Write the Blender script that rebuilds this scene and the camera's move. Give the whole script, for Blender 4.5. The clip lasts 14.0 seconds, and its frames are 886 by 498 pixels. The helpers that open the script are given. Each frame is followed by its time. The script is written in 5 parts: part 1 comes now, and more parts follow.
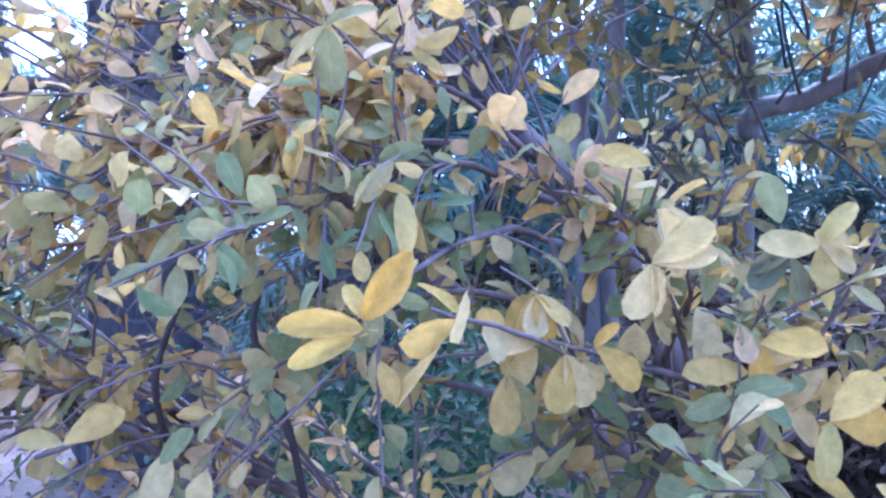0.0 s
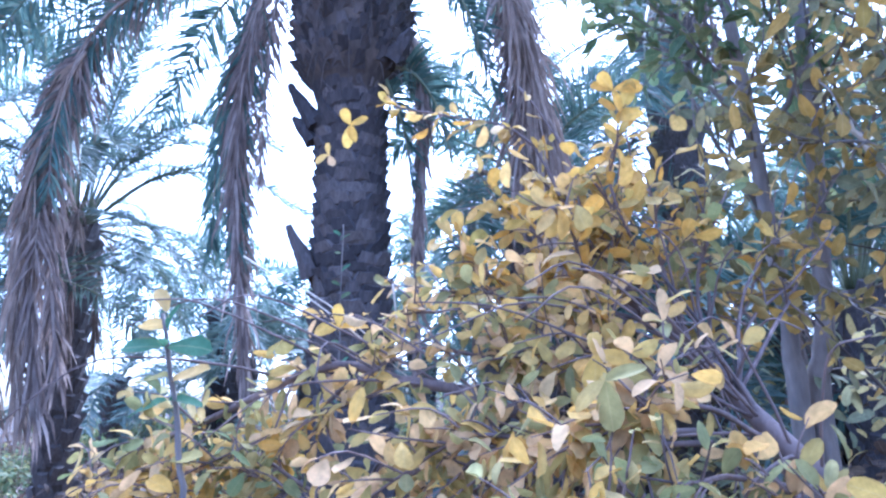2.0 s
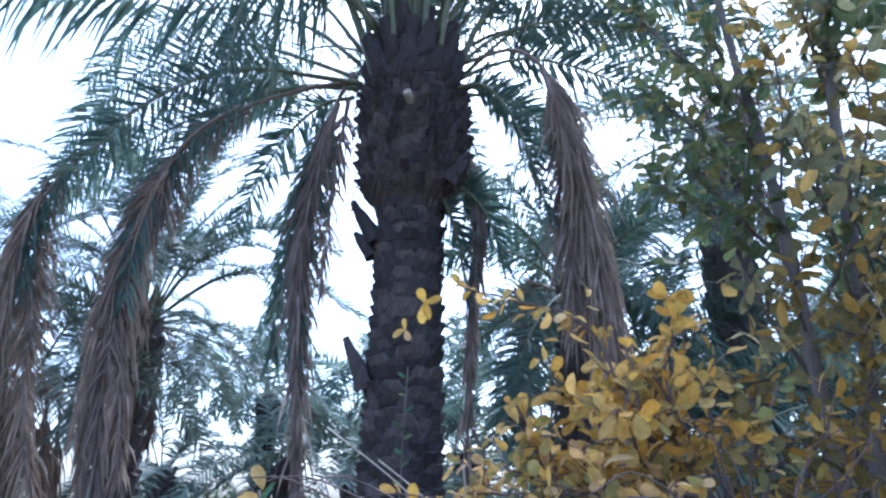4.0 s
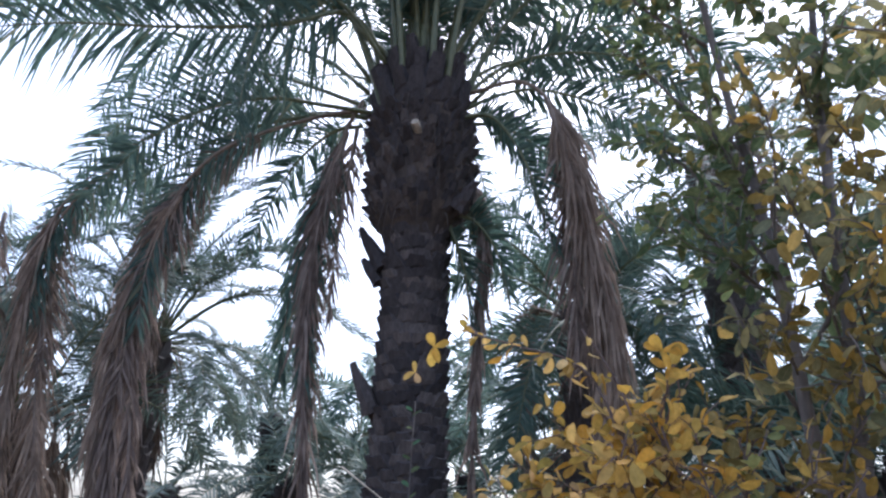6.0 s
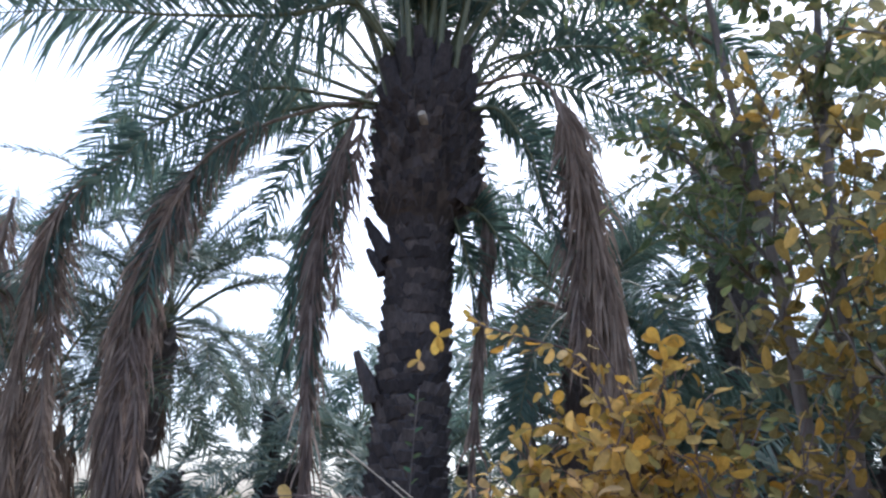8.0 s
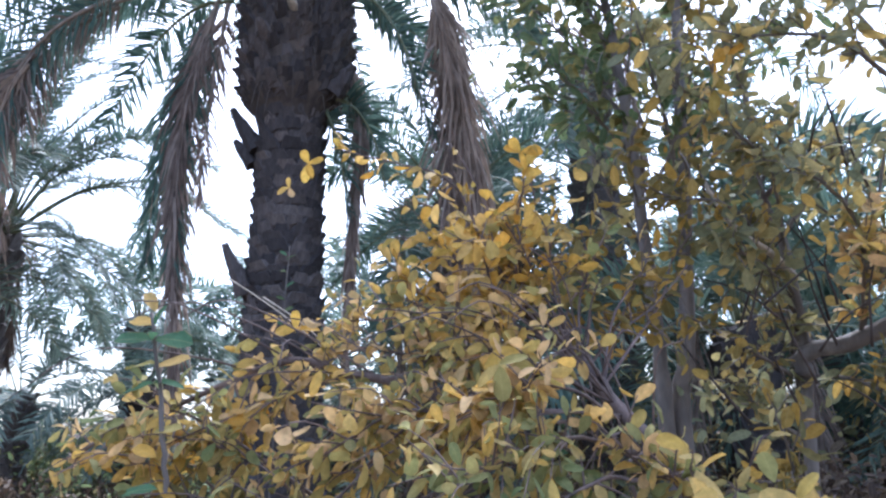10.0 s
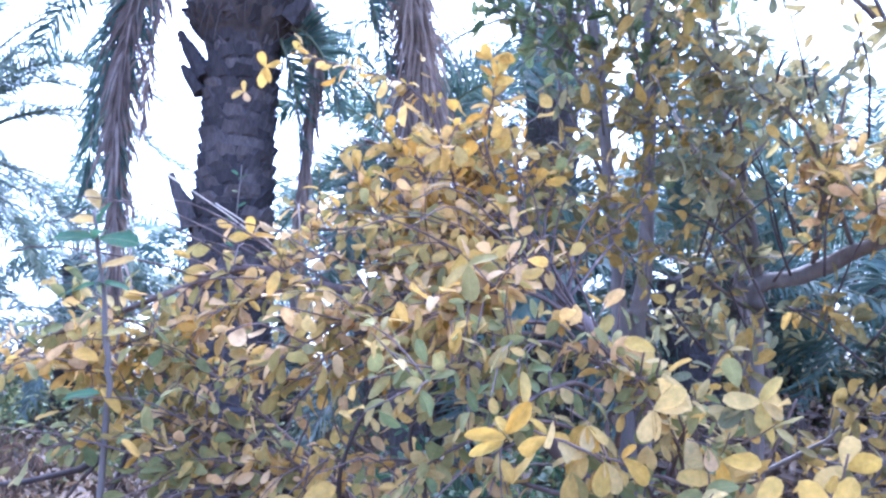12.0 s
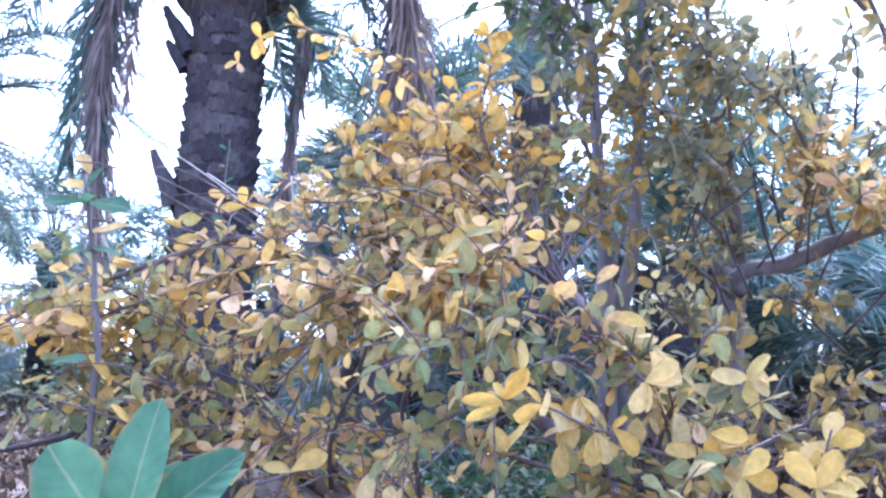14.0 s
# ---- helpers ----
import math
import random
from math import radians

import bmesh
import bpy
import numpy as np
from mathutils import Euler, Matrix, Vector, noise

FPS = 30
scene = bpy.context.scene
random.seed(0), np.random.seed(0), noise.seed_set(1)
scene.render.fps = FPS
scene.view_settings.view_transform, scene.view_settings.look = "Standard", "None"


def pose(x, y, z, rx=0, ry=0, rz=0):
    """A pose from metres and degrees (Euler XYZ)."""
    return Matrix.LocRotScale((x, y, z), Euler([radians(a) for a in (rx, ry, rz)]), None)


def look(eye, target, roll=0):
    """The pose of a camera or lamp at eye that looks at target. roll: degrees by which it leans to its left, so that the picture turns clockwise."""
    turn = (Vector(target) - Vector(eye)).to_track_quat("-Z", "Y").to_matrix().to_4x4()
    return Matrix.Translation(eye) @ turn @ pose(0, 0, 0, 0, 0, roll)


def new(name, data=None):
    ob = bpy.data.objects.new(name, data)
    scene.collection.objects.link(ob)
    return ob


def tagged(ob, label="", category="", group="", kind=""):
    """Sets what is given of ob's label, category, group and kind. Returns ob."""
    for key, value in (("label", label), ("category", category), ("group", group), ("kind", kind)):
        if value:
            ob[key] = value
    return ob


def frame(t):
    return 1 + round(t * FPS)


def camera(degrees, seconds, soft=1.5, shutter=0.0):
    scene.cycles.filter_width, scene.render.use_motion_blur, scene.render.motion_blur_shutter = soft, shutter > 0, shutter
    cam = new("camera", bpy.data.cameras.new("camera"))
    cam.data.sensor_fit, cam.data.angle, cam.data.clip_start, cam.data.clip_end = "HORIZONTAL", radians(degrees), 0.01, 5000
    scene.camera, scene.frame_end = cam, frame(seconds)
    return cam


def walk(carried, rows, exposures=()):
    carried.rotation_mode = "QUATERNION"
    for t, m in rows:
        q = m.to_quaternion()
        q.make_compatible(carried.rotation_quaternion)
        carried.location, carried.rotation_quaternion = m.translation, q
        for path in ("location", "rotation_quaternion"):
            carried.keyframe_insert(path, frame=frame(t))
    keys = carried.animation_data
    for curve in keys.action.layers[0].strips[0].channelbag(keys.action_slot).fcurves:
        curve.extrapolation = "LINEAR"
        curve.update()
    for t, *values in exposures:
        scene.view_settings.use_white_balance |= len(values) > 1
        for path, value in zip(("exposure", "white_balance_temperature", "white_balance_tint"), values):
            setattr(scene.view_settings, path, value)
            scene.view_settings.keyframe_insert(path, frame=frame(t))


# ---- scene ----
cam = camera(65.09, 14.0, soft=2.4)
ROWS = [
    (0.0, -0.055, 0.07, 1.235, 90.78, 2.1, -0.43),
    (0.5, -0.076, 0.061, 1.236, 91.05, 1.25, 1.75),
    (1.0, -0.109, 0.044, 1.276, 94.39, 1.99, 4.63),
    (1.5, -0.135, -0.037, 1.344, 98.67, 2.09, 10.28),
    (2.0, -0.139, -0.163, 1.422, 102.99, 1.66, 13.71),
    (2.5, -0.145, -0.211, 1.471, 106.1, -0.14, 14.64),
    (3.0, -0.146, -0.258, 1.522, 108.68, -0.11, 16.02),
    (3.5, -0.146, -0.328, 1.548, 109.8, -0.29, 16.8),
    (4.0, -0.132, -0.371, 1.574, 110.41, -0.87, 17.03),
    (6.5, -0.108, -0.517, 1.61, 112.0, -1.66, 17.35),
    (7.0, -0.114, -0.534, 1.607, 111.96, -2.43, 17.59),
    (9.5, -0.068, -0.502, 1.453, 107.41, -1.2, 13.69),
    (10.0, -0.095, -0.482, 1.336, 105.08, 0.73, 7.32),
    (10.5, -0.111, -0.437, 1.286, 101.24, 1.2, 2.34),
    (11.0, -0.125, -0.372, 1.278, 100.71, 0.38, 2.6),
    (11.5, -0.133, -0.371, 1.27, 101.21, -0.51, 2.54),
    (12.0, -0.134, -0.41, 1.26, 101.05, -0.22, 2.87),
    (12.5, -0.142, -0.403, 1.251, 100.32, -0.79, 2.45),
    (13.0, -0.145, -0.407, 1.248, 100.41, -0.88, 2.17),
    (13.5, -0.15, -0.409, 1.24, 100.18, -0.89, 1.44),
    (14.0, -0.161, -0.41, 1.231, 100.14, -1.37, 0.99),
]
EXPOSURES = [(0.0, 2.73, 4000, 25), (0.5, 2.7, 4050, 25), (1.0, 2.82, 4020, 27), (1.5, 2.82, 4120, 23), (2.5, 2.6, 4400, 20), (4.0, 1.74, 4750, 10), (6.5, 1.36, 5500, 15), (9.3, 1.42, 5500, 12),
             (10.0, 2.0, 5250, 13), (10.6, 2.58, 4950, 22), (11.5, 2.87, 4600, 23), (12.5, 2.93, 4500, 26), (14.0, 2.91, 4600, 26)]
walk(cam, [(t, pose(*p)) for t, *p in ROWS], EXPOSURES)

# ---- sky and sun ----
world = bpy.data.worlds.new("sky")
scene.world = world
world.use_nodes = True
wn, wl = world.node_tree.nodes, world.node_tree.links
sky = wn.new("ShaderNodeTexSky")
sky.sky_type = "NISHITA"
sky.sun_disc = False
sky.sun_elevation, sky.sun_rotation = radians(58), radians(-8)
sky.dust_density, sky.air_density, sky.ozone_density = 4.0, 1.0, 1.0
pale = wn.new("ShaderNodeHueSaturation")
pale.inputs["Saturation"].default_value = 0.7
wl.new(sky.outputs["Color"], pale.inputs["Color"])
wl.new(pale.outputs["Color"], wn["Background"].inputs["Color"])
wn["Background"].inputs["Strength"].default_value = 0.15
sun_data = bpy.data.lights.new("sun", "SUN")
sun_data.energy, sun_data.angle, sun_data.color = 2.2, radians(25), (1.0, 0.96, 0.9)
sun = new("sun", sun_data)
sun.matrix_world = look((0, 0, 30), (-1.5, -10.5, 30 - 17))

# ---- materials ----
def shader(name, rough=0.7):
    m = bpy.data.materials.new(name)
    m.use_nodes = True
    b = m.node_tree.nodes["Principled BSDF"]
    b.inputs["Roughness"].default_value = rough
    return m, m.node_tree.nodes, m.node_tree.links, b


def noise_at(n, l, scale, detail=4.0, rough=0.6, coord="Object", stretch=None):
    tc = n.new("ShaderNodeTexCoord")
    src = tc.outputs[coord]
    if stretch:
        mp = n.new("ShaderNodeMapping")
        mp.inputs["Scale"].default_value = stretch
        l.new(src, mp.inputs["Vector"])
        src = mp.outputs["Vector"]
    t = n.new("ShaderNodeTexNoise")
    t.inputs["Scale"].default_value, t.inputs["Detail"].default_value = scale, detail
    t.inputs["Roughness"].default_value = rough
    l.new(src, t.inputs["Vector"])
    return t.outputs["Fac"]


def ramp(n, l, fac, stops, smooth=True):
    r = n.new("ShaderNodeValToRGB")
    e = r.color_ramp.elements
    while len(e) < len(stops):
        e.new(0.5)
    for k, (p, c) in zip(e, stops):
        k.position, k.color = p, (*c, 1)
    if not smooth:
        r.color_ramp.interpolation = "CONSTANT"
    l.new(fac, r.inputs["Fac"])
    return r.outputs["Color"]


def mixed(n, l, fac, a, b, blend="MIX"):
    m = n.new("ShaderNodeMix")
    m.data_type, m.blend_type = "RGBA", blend
    for sock, v in ((m.inputs[0], fac), (m.inputs[6], a), (m.inputs[7], b)):
        if isinstance(v, (int, float)):
            sock.default_value = v
        elif isinstance(v, tuple):
            sock.default_value = (*v, 1)
        else:
            l.new(v, sock)
    return m.outputs[2]


def bumped(n, l, b, height, strength, distance=0.01):
    k = n.new("ShaderNodeBump")
    k.inputs["Strength"].default_value, k.inputs["Distance"].default_value = strength, distance
    l.new(height, k.inputs["Height"])
    l.new(k.outputs["Normal"], b.inputs["Normal"])


def leaf_material(name, stops, single, through_light=0.43, rough=0.6):
    """Leaf blades: one tint a leaf, a paler midrib, browned spots, light that comes through the blade."""
    m, n, l, b = shader(name, rough)
    if single:
        rnd = n.new("ShaderNodeObjectInfo").outputs["Random"]
    else:
        rnd = n.new("ShaderNodeNewGeometry").outputs["Random Per Island"]
    tint = ramp(n, l, rnd, stops)
    k = 0.05 if single else 1.0
    blotch = ramp(n, l, noise_at(n, l, 60 * k, 3), [(0.35, (0.78, 0.78, 0.74)), (0.65, (1.12, 1.1, 1.05))])
    tint = mixed(n, l, 1.0, tint, blotch, "MULTIPLY")
    spots = ramp(n, l, noise_at(n, l, 210 * k, 3), [(0.72, (0, 0, 0)), (0.82, (0.8, 0.8, 0.8))])
    tint = mixed(n, l, spots, tint, (0.16, 0.085, 0.03))
    across = n.new("ShaderNodeAttribute")
    across.attribute_name = "across"
    rib = ramp(n, l, across.outputs["Fac"], [(0.0, (1, 1, 1)), (0.08, (0, 0, 0))])
    soft = n.new("ShaderNodeMath")
    soft.operation = "MULTIPLY"
    soft.inputs[1].default_value = 0.22
    l.new(rib, soft.inputs[0])
    tint = mixed(n, l, soft.outputs[0], tint, (0.62, 0.5, 0.24))
    worn = ramp(n, l, across.outputs["Fac"], [(0.78, (0, 0, 0)), (1.0, (0.75, 0.75, 0.75))])
    patchy = ramp(n, l, noise_at(n, l, 90 * k, 3), [(0.45, (0, 0, 0)), (0.62, (1, 1, 1))])
    tint = mixed(n, l, mixed(n, l, 1.0, worn, patchy, "MULTIPLY"), tint, (0.3, 0.17, 0.06))
    height = noise_at(n, l, 140 * k, 2)
    if single:
        # side veins that slant from the midrib to the edge
        place = n.new("ShaderNodeSeparateXYZ")
        l.new(n.new("ShaderNodeTexCoord").outputs["Object"], place.inputs[0])
        slant = n.new("ShaderNodeMath")
        slant.operation = "MULTIPLY_ADD"
        slant.inputs[1].default_value = -0.2
        l.new(across.outputs["Fac"], slant.inputs[0])
        l.new(place.outputs["Y"], slant.inputs[2])
        turn = n.new("ShaderNodeMath")
        turn.operation = "MULTIPLY"
        turn.inputs[1].default_value = 62.0
        l.new(slant.outputs[0], turn.inputs[0])
        wave = n.new("ShaderNodeMath")
        wave.operation = "SINE"
        l.new(turn.outputs[0], wave.inputs[0])
        vein = ramp(n, l, wave.outputs[0], [(0.75, (1, 1, 1)), (0.98, (1.05, 1.035, 0.99))])
        tint = mixed(n, l, 1.0, tint, vein, "MULTIPLY")
        height = wave.outputs[0]
    l.new(tint, b.inputs["Base Color"])
    b.inputs["Specular IOR Level"].default_value = 0.18
    bumped(n, l, b, height, 0.1 if single else 0.2, 0.0012 if single else 0.002)
    t = n.new("ShaderNodeBsdfTranslucent")
    l.new(tint, t.inputs["Color"])
    mx = n.new("ShaderNodeMixShader")
    mx.inputs[0].default_value = through_light
    l.new(b.outputs[0], mx.inputs[1])
    l.new(t.outputs[0], mx.inputs[2])
    l.new(mx.outputs[0], n["Material Output"].inputs["Surface"])
    return m


PALE = [(0.0, (0.61, 0.4, 0.19)), (0.25, (0.63, 0.44, 0.21)), (0.45, (0.64, 0.41, 0.1)), (0.62, (0.54, 0.39, 0.12)), (0.82, (0.38, 0.32, 0.11)), (1.0, (0.27, 0.26, 0.11))]
ORANGE = [(0.0, (0.52, 0.28, 0.045)), (0.3, (0.6, 0.39, 0.08)), (0.6, (0.6, 0.41, 0.15)), (0.82, (0.43, 0.31, 0.075)), (1.0, (0.26, 0.23, 0.07))]
YELLOW = [(0.0, (0.66, 0.44, 0.1)), (0.4, (0.67, 0.51, 0.22)), (0.7, (0.62, 0.4, 0.08)), (1.0, (0.46, 0.37, 0.12))]
OLIVE = [(0.0, (0.17, 0.185, 0.11)), (0.4, (0.24, 0.23, 0.12)), (0.7, (0.32, 0.275, 0.12)), (0.88, (0.43, 0.325, 0.12)), (1.0, (0.52, 0.35, 0.1))]
GREEN = [(0.0, (0.08, 0.12, 0.06)), (0.5, (0.12, 0.16, 0.075)), (0.85, (0.17, 0.18, 0.075)), (1.0, (0.3, 0.24, 0.08))]
BROAD = [(0.0, (0.07, 0.15, 0.08)), (1.0, (0.1, 0.2, 0.105))]
DRY = [(0.0, (0.04, 0.028, 0.024)), (0.6, (0.085, 0.058, 0.045)), (1.0, (0.15, 0.108, 0.07))]
MIXED = [(0.0, (0.2, 0.24, 0.1)), (0.3, (0.3, 0.3, 0.12)), (0.55, (0.42, 0.36, 0.14)), (0.8, (0.58, 0.44, 0.18)), (1.0, (0.62, 0.4, 0.09))]
WEED = [(0.0, (0.022, 0.055, 0.03)), (0.7, (0.036, 0.08, 0.04)), (1.0, (0.08, 0.105, 0.035))]
BROWN = [(0.0, (0.14, 0.13, 0.055)), (0.4, (0.23, 0.18, 0.06)), (0.7, (0.34, 0.235, 0.065)), (1.0, (0.44, 0.27, 0.055))]
AMBER = [(0.0, (0.6, 0.34, 0.05)), (1.0, (0.64, 0.44, 0.1))]
LEAF = {}
for key, stops in (("pale", PALE), ("orange", ORANGE), ("yellow", YELLOW), ("olive", OLIVE), ("green", GREEN), ("broad", BROAD), ("dry", DRY), ("amber", AMBER), ("weed", WEED), ("brown", BROWN), ("mixed", MIXED)):
    LEAF[key] = (leaf_material(key + "_leaf", stops, True), leaf_material(key + "_leaves", stops, False))


def bark_material(name, dark, light, scale=30.0):
    m, n, l, b = shader(name, 0.85)
    streak = noise_at(n, l, scale, 6, 0.65, stretch=(1, 1, 0.25))
    c = ramp(n, l, streak, [(0.3, dark), (0.55, tuple((a + d) / 2 for a, d in zip(dark, light))), (0.72, light)])
    patch = ramp(n, l, noise_at(n, l, scale * 0.2, 3), [(0.4, (0.75, 0.75, 0.75)), (0.65, (1.2, 1.18, 1.12))])
    l.new(mixed(n, l, 1.0, c, patch, "MULTIPLY"), b.inputs["Base Color"])
    bumped(n, l, b, streak, 0.6, 0.006)
    return m


BARK = bark_material("shrub_bark", (0.08, 0.057, 0.05), (0.26, 0.19, 0.165))
STEM = bark_material("stem_bark", (0.09, 0.075, 0.063), (0.23, 0.195, 0.17), 22)
DARK_TWIG = bark_material("dark_twig_bark", (0.025, 0.018, 0.016), (0.1, 0.07, 0.055))
DRY_STICK = bark_material("dry_stick", (0.36, 0.3, 0.22), (0.58, 0.5, 0.4), 60)
PALM_BARK = bark_material("palm_trunk_fibre", (0.03, 0.022, 0.018), (0.13, 0.095, 0.07), 14)


def boot_material():
    m, n, l, b = shader("palm_leaf_base", 0.9)
    rnd = n.new("ShaderNodeObjectInfo").outputs["Random"]
    c = ramp(n, l, rnd, [(0.0, (0.035, 0.03, 0.031)), (0.6, (0.07, 0.06, 0.059)), (1.0, (0.13, 0.11, 0.102))])
    streak = noise_at(n, l, 45, 5, 0.7, stretch=(1, 1, 0.3))
    c = mixed(n, l, 1.0, c, ramp(n, l, streak, [(0.3, (0.55, 0.53, 0.5)), (0.7, (1.35, 1.3, 1.25))]), "MULTIPLY")
    l.new(c, b.inputs["Base Color"])
    bumped(n, l, b, streak, 0.7, 0.008)
    return m


BOOT = boot_material()


def frond_material(name, stops, through_light=0.25, rough=0.45):
    m, n, l, b = shader(name, rough)
    c = ramp(n, l, n.new("ShaderNodeNewGeometry").outputs["Random Per Island"], stops)
    c = mixed(n, l, 1.0, c, ramp(n, l, noise_at(n, l, 9, 3), [(0.35, (0.75, 0.75, 0.72)), (0.7, (1.2, 1.2, 1.15))]), "MULTIPLY")
    l.new(c, b.inputs["Base Color"])
    b.inputs["Specular IOR Level"].default_value = 0.16
    bumped(n, l, b, noise_at(n, l, 120, 2, stretch=(1, 1, 0.2)), 0.2, 0.002)
    t = n.new("ShaderNodeBsdfTranslucent")
    l.new(c, t.inputs["Color"])
    mx = n.new("ShaderNodeMixShader")
    mx.inputs[0].default_value = through_light
    l.new(b.outputs[0], mx.inputs[1])
    l.new(t.outputs[0], mx.inputs[2])
    l.new(mx.outputs[0], n["Material Output"].inputs["Surface"])
    return m


FROND = frond_material("green_frond", [(0.0, (0.08, 0.13, 0.11)), (0.5, (0.12, 0.18, 0.15)), (0.9, (0.16, 0.205, 0.15)), (1.0, (0.27, 0.235, 0.145))], 0.45, 0.55)
FAR_FROND = frond_material("grey_green_frond", [(0.0, (0.1, 0.14, 0.125)), (0.6, (0.145, 0.19, 0.165)), (1.0, (0.22, 0.235, 0.175))], 0.3)
DEAD_FROND = frond_material("dead_frond", [(0.0, (0.14, 0.102, 0.085)), (0.5, (0.235, 0.178, 0.148)), (1.0, (0.36, 0.285, 0.24))], 0.35, 0.7)
TAN_FROND = frond_material("tan_dead_frond", [(0.0, (0.19, 0.135, 0.1)), (0.5, (0.3, 0.222, 0.17)), (1.0, (0.44, 0.34, 0.265))], 0.35, 0.7)


def rachis_material(name, a, z):
    m, n, l, b = shader(name, 0.5)
    l.new(ramp(n, l, noise_at(n, l, 18, 4, stretch=(1, 1, 0.3)), [(0.3, a), (0.7, z)]), b.inputs["Base Color"])
    return m


RACHIS = rachis_material("frond_rib", (0.07, 0.09, 0.045), (0.17, 0.17, 0.08))
DEAD_RACHIS = rachis_material("dead_frond_rib", (0.12, 0.085, 0.06), (0.26, 0.19, 0.13))


def ground_material(name, dark, mid, light):
    m, n, l, b = shader(name, 0.95)
    big, fine = noise_at(n, l, 0.7, 5), noise_at(n, l, 14, 6, 0.7)
    c = ramp(n, l, big, [(0.3, dark), (0.5, mid), (0.7, light)])
    c = mixed(n, l, 1.0, c, ramp(n, l, fine, [(0.3, (0.5, 0.47, 0.44)), (0.7, (1.2, 1.18, 1.15))]), "MULTIPLY")
    l.new(c, b.inputs["Base Color"])
    bumped(n, l, b, fine, 0.8, 0.03)
    return m


SOIL = ground_material("sandy_soil", (0.05, 0.035, 0.024), (0.105, 0.074, 0.052), (0.18, 0.132, 0.096))
BANK = ground_material("bank_earth", (0.032, 0.023, 0.018), (0.058, 0.042, 0.032), (0.09, 0.068, 0.053))

SCRAP, n, l, b = shader("turquoise_plastic", 0.35)
l.new(ramp(n, l, noise_at(n, l, 25, 3), [(0.3, (0.03, 0.3, 0.36)), (0.7, (0.1, 0.5, 0.55))]), b.inputs["Base Color"])
# ---- builders ----
def mesh_of(name, verts, faces, across=None, smooth=False):
    me = bpy.data.meshes.new(name)
    me.from_pydata([tuple(v) for v in verts], [], faces)
    if across is not None:
        a = me.attributes.new("across", "FLOAT", "POINT")
        a.data.foreach_set("value", np.asarray(across, dtype=np.float32))
    if smooth:
        me.polygons.foreach_set("use_smooth", [True] * len(me.polygons))
    me.update()
    return me


def part(name, me, material, parent, label="", kind=""):
    if not me.materials:
        me.materials.append(material)
    ob = new(name, me)
    ob.parent = parent
    return tagged(ob, label=label, kind=kind)


def thing(name, place, label, category, group="", kind=""):
    ob = new(name)
    ob.location = place
    return tagged(ob, label, category, group, kind)


def glide(pts, n):
    """n points along a smooth line through pts."""
    p = [np.array(q, float) for q in pts]
    p = [2 * p[0] - p[1], *p, 2 * p[-1] - p[-2]]
    out = []
    for u in np.linspace(0, len(pts) - 1 - 1e-6, n):
        i, s = int(u), u - int(u)
        a, b, c, d = p[i:i + 4]
        out.append(0.5 * (2 * b + (c - a) * s + (2 * a - 5 * b + 4 * c - d) * s * s + (3 * b - a - 3 * c + d) * s ** 3))
    return np.array(out)


def unit(v):
    return v / (math.sqrt(v[0] * v[0] + v[1] * v[1] + v[2] * v[2]) + 1e-9)


def cross(a, b):
    ax, ay, az = a
    bx, by, bz = b
    return np.array((ay * bz - az * by, az * bx - ax * bz, ax * by - ay * bx))


class Bits:
    """Vertices and faces that are gathered into one mesh."""
    def __init__(self):
        self.v, self.f, self.a = [], [], []

    def add(self, verts, faces, across=None):
        k = len(self.v)
        self.v += [tuple(q) for q in verts]
        self.f += [tuple(i + k for i in q) for q in faces]
        self.a += list(across) if across is not None else [1.0] * len(verts)

    def tube(self, pts, r0, r1, sides=6, wobble=0.0, rng=None):
        pts = np.asarray(pts)
        n, ref = len(pts), np.array([0.31, 0.2, 0.93])
        verts, faces = [], []
        for i, p in enumerate(pts):
            t = unit(pts[min(i + 1, n - 1)] - pts[max(i - 1, 0)])
            a = unit(cross(t, ref if abs(t @ ref) < 0.95 else np.array([1.0, 0, 0])))
            b = cross(t, a)
            r = r0 + (r1 - r0) * i / (n - 1)
            for k in range(sides):
                g = r * (1 + (wobble * rng.uniform(-1, 1) if rng else 0))
                w = 2 * math.pi * k / sides
                verts.append(p + g * (math.cos(w) * a + math.sin(w) * b))
        for i in range(n - 1):
            for k in range(sides):
                j = (k + 1) % sides
                faces.append((i * sides + k, i * sides + j, (i + 1) * sides + j, (i + 1) * sides + k))
        faces.append(tuple(range(sides))[::-1])
        faces.append(tuple((n - 1) * sides + k for k in range(sides)))
        self.add(verts, faces)

    def mesh(self, name, smooth=False, across=False):
        return mesh_of(name, self.v, self.f, self.a if across else None, smooth)


